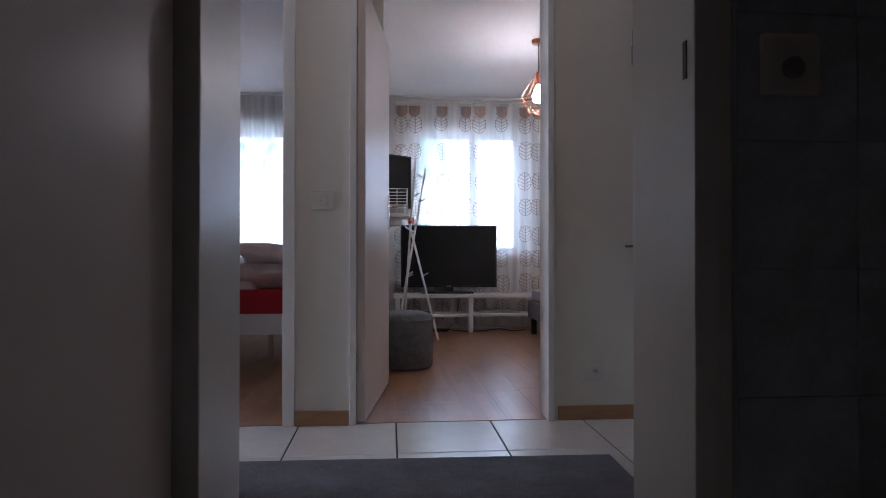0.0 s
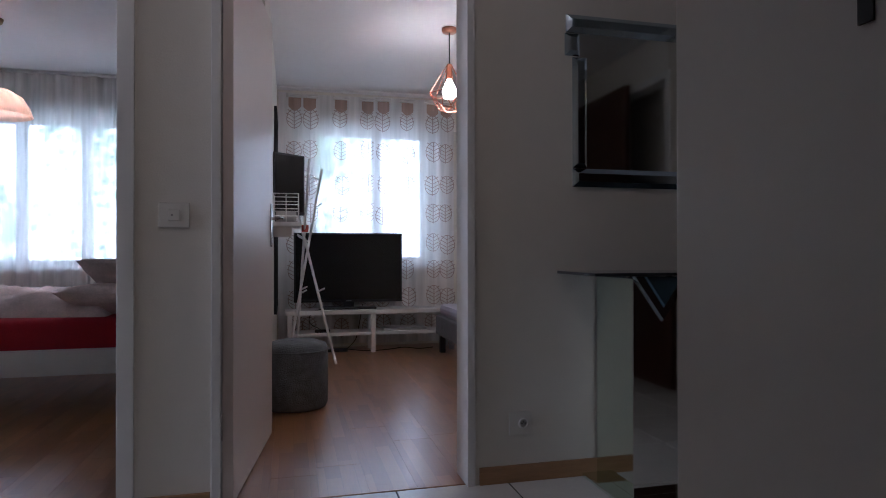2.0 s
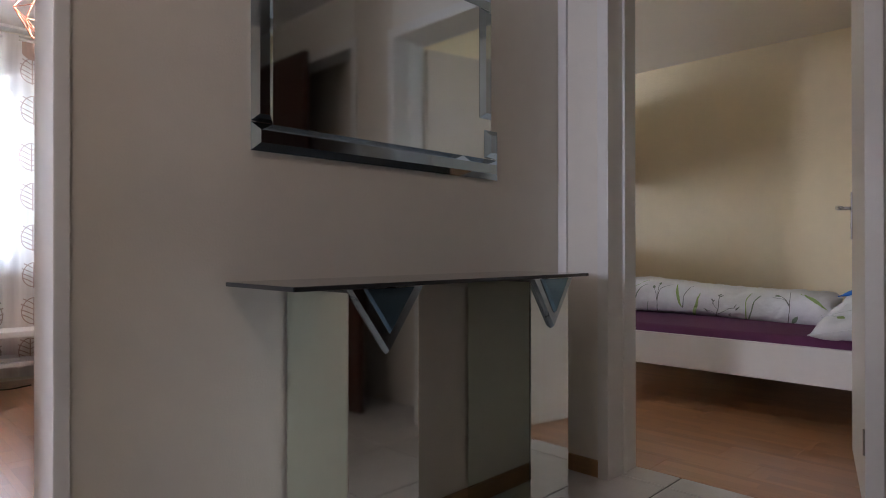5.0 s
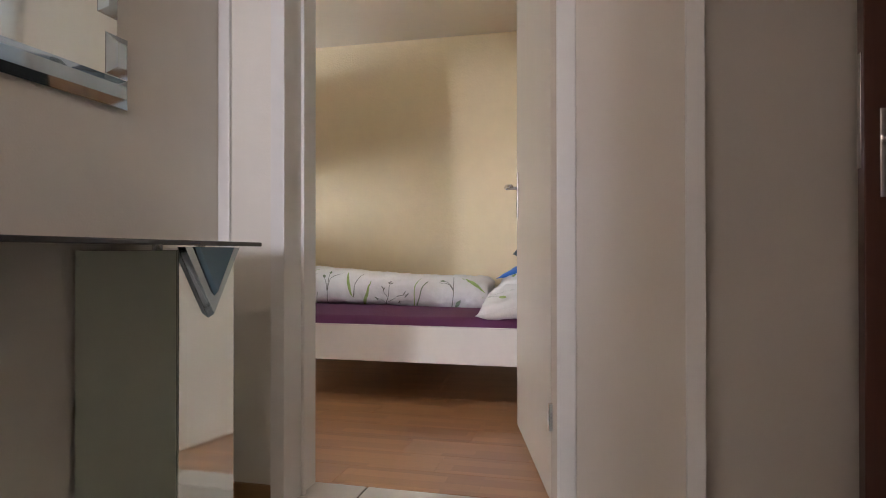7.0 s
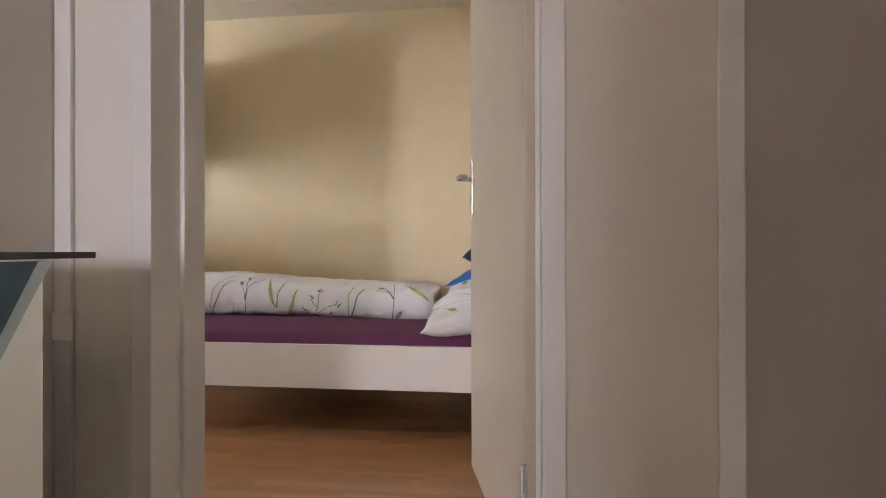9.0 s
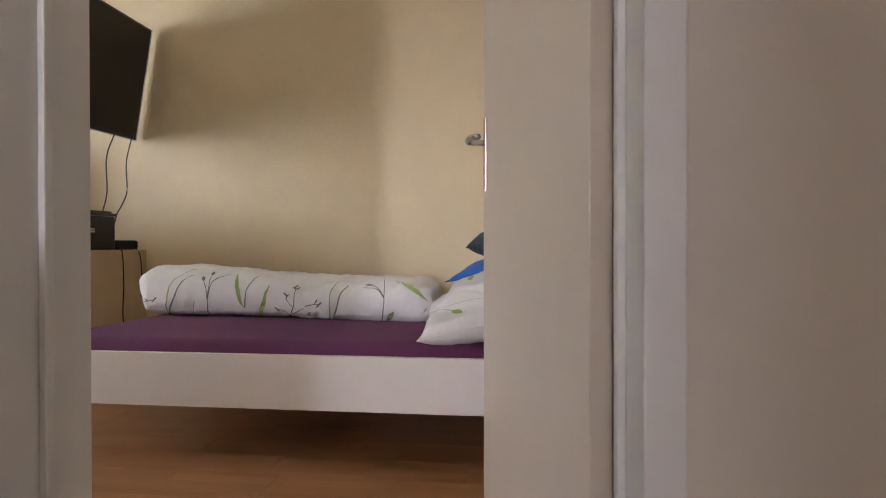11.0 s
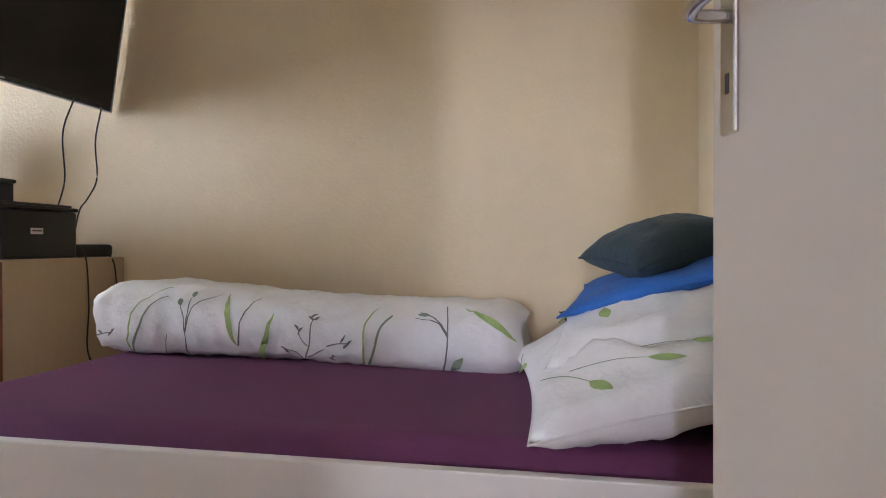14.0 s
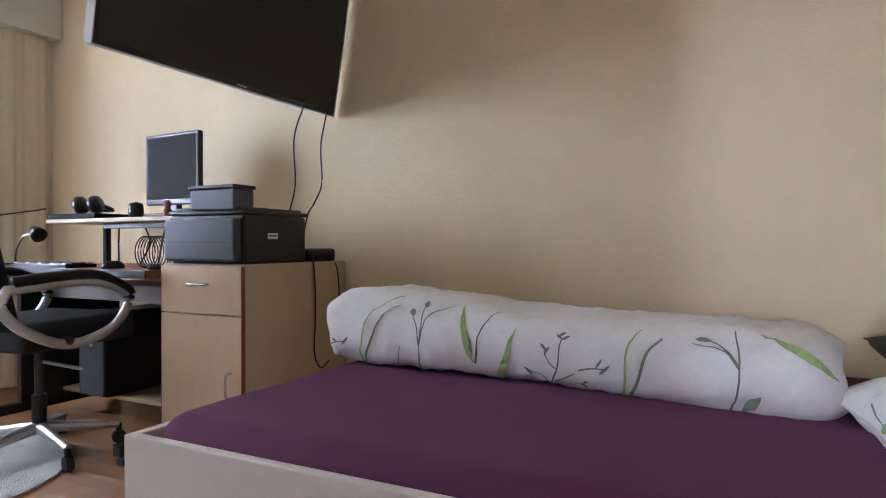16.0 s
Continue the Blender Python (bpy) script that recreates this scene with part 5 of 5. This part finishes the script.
for pts in ([(4.68, 5.80, 0.80), (4.5, 5.95, 0.82), (4.55, 5.98, 1.0), (4.75, 5.75, 1.07)], [(5.1, 5.3, 0.78), (5.12, 5.32, 0.5), (5.1, 5.2, 0.25), (5.15, 5.3, 0.16)],
            [(5.15, 5.12, 0.78), (5.12, 5.1, 0.45), (5.16, 5.05, 0.3), (5.1, 4.98, 0.16)], [(4.95, 5.48, 1.0), (4.96, 5.50, 0.9), (4.94, 5.47, 0.80)], [(4.95, 5.30, 1.0), (4.97, 5.28, 0.9), (4.9, 5.26, 0.80)],
            [(4.68, 4.86, 0.80), (4.7, 4.84, 0.95), (4.75, 4.82, 1.035)]):
    tagged(linked("cable", tube(smooth_line(pts), 0.004), BLACK, None, "", True), "thin black cable around the computer desk", "cable")

# office chair
ox, oy = 4.47, 5.33
ch = thing("office_chair", "black office chair with looped silver armrests", "office chair", (ox, oy, 0))
for k in range(5):
    a = radians(-30 + 72 * k)
    e = Vector((ox + 0.30 * math.cos(a), oy + 0.30 * math.sin(a), 0.085))
    foot = part("base_arm", rod((ox, oy, 0.12), e, 0.026, 10, None, 0.017), SILVER, ch, "silver star foot")
    part("castor", rod(e + Vector((0.014 * math.sin(a), -0.014 * math.cos(a), -0.055)), e + Vector((-0.014 * math.sin(a), 0.014 * math.cos(a), -0.055)), 0.03, 14), BLACK, foot)
    part("castor_stem", rod(e + Vector((0, 0, -0.03)), e + Vector((0, 0, 0.005)), 0.012), BLACK, foot)
part("gas_column", rod((ox, oy, 0.10), (ox, oy, 0.26), 0.028, 16), BLACK, ch)
part("gas_piston", rod((ox, oy, 0.26), (ox, oy, 0.48), 0.018, 16), DARK, ch)
part("lever", rod((ox, oy, 0.40), (ox + 0.10, oy - 0.14, 0.36), 0.008), SILVER, ch)
part("seat", moved(cube(-0.25, 0.28, -0.25, 0.25, 0.475, 0.595, 0.045, seg=4), pose(ox, oy, 0, 0, 0, 8)), surface("black_fabric", (0.018, 0.018, 0.02), 0.9, bump=0.3, bscale=250), ch, "", True)
bkr = lambda u, v: pose(ox - 0.26, oy, 0, 0, 0, 8) @ Vector((-0.14 * v - 0.06 * math.cos(math.pi * (u - 0.5)) + 0.02, (u - 0.5) * (0.50 - 0.06 * v), 0.56 + 0.68 * v))
bb = sheet(bkr, 14, 14)
bmesh.ops.solidify(bb, geom=bb.faces, thickness=0.06)
part("backrest", bb, surface("black_mesh_fabric", (0.016, 0.016, 0.017), 0.85, bump=0.4, bscale=300), ch, "", True)
for s in (-1, 1):
    yy = oy + s * 0.29
    loop = [(ox - 0.28, yy, 0.725), (ox - 0.05, yy, 0.745), (ox + 0.08, yy, 0.74), (ox + 0.20, yy, 0.68), (ox + 0.185, yy, 0.60), (ox + 0.10, yy, 0.53), (ox - 0.06, yy, 0.50), (ox - 0.22, yy, 0.57), (ox - 0.30, yy, 0.66)]
    al = part("armrest", tube(smooth_line(loop + loop[:1], 6)[:-1], 0.020, 10, True), SILVER, ch, "silver looped armrest", True)
    part("arm_pad", tube(smooth_line([(ox - 0.26, yy, 0.752), (ox - 0.02, yy, 0.772), (ox + 0.09, yy, 0.757), (ox + 0.205, yy, 0.695), (ox + 0.205, yy, 0.66)], 6), 0.024, 10), BLACK, al, "black arm pad", True)
    part("arm_bolt", rod((ox - 0.06, yy - 0.02, 0.515), (ox - 0.06, oy + s * 0.2, 0.51), 0.016), DARK, ch)
rd = tagged(linked("round_rug", lathe([(0.0, 0.0), (0.60, 0.001), (0.60, 0.012), (0.585, 0.016), (0.0, 0.016)], 56, (4.02, 5.52, 0)), RUGWHITE), "round off-white shaggy rug under the office chair", "rug")

# ---- west bedroom ----
b1 = thing("bed", "white bed frame with a red fitted sheet", "bed", (-2.0, 5.4, 0))
part("side_rail", cube(-3.05, -0.90, 4.58, 4.61, 0.235, 0.385, 0.005), WHITE, b1)
part("side_rail", cube(-3.05, -0.90, 6.17, 6.20, 0.235, 0.385, 0.005), WHITE, b1)
part("foot_board", cube(-3.05, -3.02, 4.611, 6.169, 0.235, 0.385, 0.005), WHITE, b1)
part("head_board", cube(-0.90, -0.86, 4.58, 6.20, 0.10, 0.60, 0.008), WHITE, b1)
for x, y in ((-2.55, 5.0), (-2.55, 5.9), (-1.2, 5.0), (-1.2, 5.9)):
    part("leg", rod((x, y, 0), (x, y, 0.27), 0.02, 12), CHROME, b1)
part("slat_base", cube(-3.0, -0.92, 4.62, 6.16, 0.28, 0.31), MAPLE, b1)
m1 = thing("mattress", "mattress in a bright red fitted sheet", "mattress", (-2.0, 5.4, 0.311))
part("fitted_sheet", cube(-3.01, -0.91, 4.615, 6.165, 0.33, 0.56, 0.05, seg=4), RED, m1, "", True)
part("hem", cube(-3.005, -0.915, 4.62, 6.16, 0.311, 0.345, 0.01), RED, m1)


def blanket(u, v):
    x, y = -3.0 + 1.75 * u, 4.72 + 1.35 * v
    e = min(u, 1 - u, v, 1 - v)
    return Vector((x, y + 0.07 * math.sin(4 * u), 0.56 + (0.15 * (1 - u * 0.35) + 0.05 * noise.noise(Vector((x * 4, y * 4, 1))) + 0.03 * noise.noise(Vector((x * 11, y * 11, 5)))) * min(1, e / 0.10) ** 0.6))


dv = sheet(blanket, 60, 44)
tagged(linked("duvet", dv, PINKISH, None, "", True), "crumpled pale pink duvet lying on the red sheet", "duvet")
cushion("pillow", 0.75, 0.55, 0.20, place(-1.22, 5.00, 0.63, 0, 12, 84), PINKISH, "pale pink pillow leaning on the headboard", seed=31)
cushion("pillow", 0.75, 0.55, 0.20, place(-1.14, 5.08, 0.74, 4, 22, 86), PINKISH, "pale pink pillow on top of another", seed=37)
cushion("cushion", 0.34, 0.32, 0.14, place(-1.02, 5.2, 0.76, 0, 50, 80), BLACK, "small black cushion behind the pillows", seed=41, category="cushion")
lx, ly = -2.14, 5.42
l1 = thing("pendant_lamp", "brass pendant lamp with a frosted apricot glass shade", "pendant lamp", (lx, ly, H))
part("canopy", lathe([(0.012, 2.50), (0.045, 2.52), (0.055, H - 0.0005)], 20, (lx, ly, 0)), BRASS, l1, "", True)
part("rod", rod((lx, ly, 2.15), (lx, ly, 2.50), 0.006), BRASS, l1)
part("holder", lathe([(0.01, 2.170), (0.024, 2.150), (0.022, 2.110), (0.036, 2.085), (0.02, 2.075)], 16, (lx, ly, 0)), BRASS, l1, "", True)
part("shade", lathe([(0.02, 2.075), (0.09, 2.065), (0.165, 2.020), (0.205, 1.955), (0.225, 1.890), (0.219, 1.890), (0.20, 1.950), (0.16, 2.012), (0.088, 2.057), (0.02, 2.067)], 40, (lx, ly, 0)), PINKGLASS, l1, "apricot frosted glass", True)

part("bulb", lathe([(0.012, 2.065), (0.02, 2.050), (0.032, 2.010), (0.03, 1.985), (0.0, 1.970)], 16, (lx, ly, 0)), BULB, l1, "lit bulb", True)

# ---- laid pieces ----
def tiles():
    floor = bpy.data.objects["floor_hall"]
    def mesh(x0, x1):
        me = bpy.data.meshes.new("floor_tile")
        b = cube(x0, x1, -0.2285, 0.2285, -0.0045, 0.0, 0.0015, seg=1)
        b.to_mesh(me)
        b.free()
        me.materials.append(TILE)
        return me
    whole, cut = mesh(-0.2285, 0.2285), mesh(-0.2285, -0.092)
    for i in range(-12, 7):
        for j in range(-9, 1):
            x, y = 0.005 + i * 0.464, 2.787 + j * 0.464
            if (y < 1.0 and x < -1.2) or (y < 0.1 and x > 0.9) or y < -1.5:
                continue
            o = new("floor_tile", cut if i == 6 and y > 1.3 else whole)
            o.location = (x, y, 0)
            o.parent = floor
    me2 = bpy.data.meshes.new("wall_tile")
    b = cube(-0.0993, 0.0993, -0.004, 0.0, -0.0993, 0.0993, 0.0008, seg=1)
    b.to_mesh(me2)
    b.free()
    me2.materials.append(BATH_TILE)
    for nm, x0, cols in (("wall_bath_2", 0.38, 3),):
        for i in range(cols):
            for j in range(12):
                o = new("wall_tile", me2)
                o.location = (x0 + i * 0.2, 0.9207, 0.1 + 0.2 * j)
                o.parent = bpy.data.objects[nm]


def boards(name, x0, x1, y0, y1, seed):
    floor, r = bpy.data.objects[name], random.Random(seed)
    me = bpy.data.meshes.new("floor_board")
    b = cube(-0.0964, 0.0964, 0.0004, 1.2796, -0.0075, 0.0, 0.0006, seg=1)
    b.to_mesh(me)
    b.free()
    me.materials.append(WOOD)
    x = x0 + 0.0965
    while x < x1 + 0.09:
        y = y0 - r.uniform(0.1, 1.2)
        while y < y1:
            if y + 1.28 > y0:
                o = new("floor_board", me)
                lo, hi = max(y, y0), min(y + 1.28, y1)
                if lo > y or hi < y + 1.28:
                    cut = bpy.data.meshes.new("floor_board")
                    q = cube(-0.0964, 0.0964, lo - y + 0.0004, hi - y - 0.0004, -0.0075, 0.0, 0.0006, seg=1)
                    q.to_mesh(cut)
                    q.free()
                    cut.materials.append(WOOD)
                    o.data = cut
                o.location = (x, y, 0)
                o.parent = floor
            y += 1.28
        x += 0.193


tiles()
boards("floor_living", -0.444, 2.45, YN + 0.026, YW, 1)
boards("floor_bedroom_west", -3.4, -0.53, YN + 0.026, YW, 2)
boards("floor_bedroom_east", 2.70, XR - 0.02, 1.78, YW, 3)
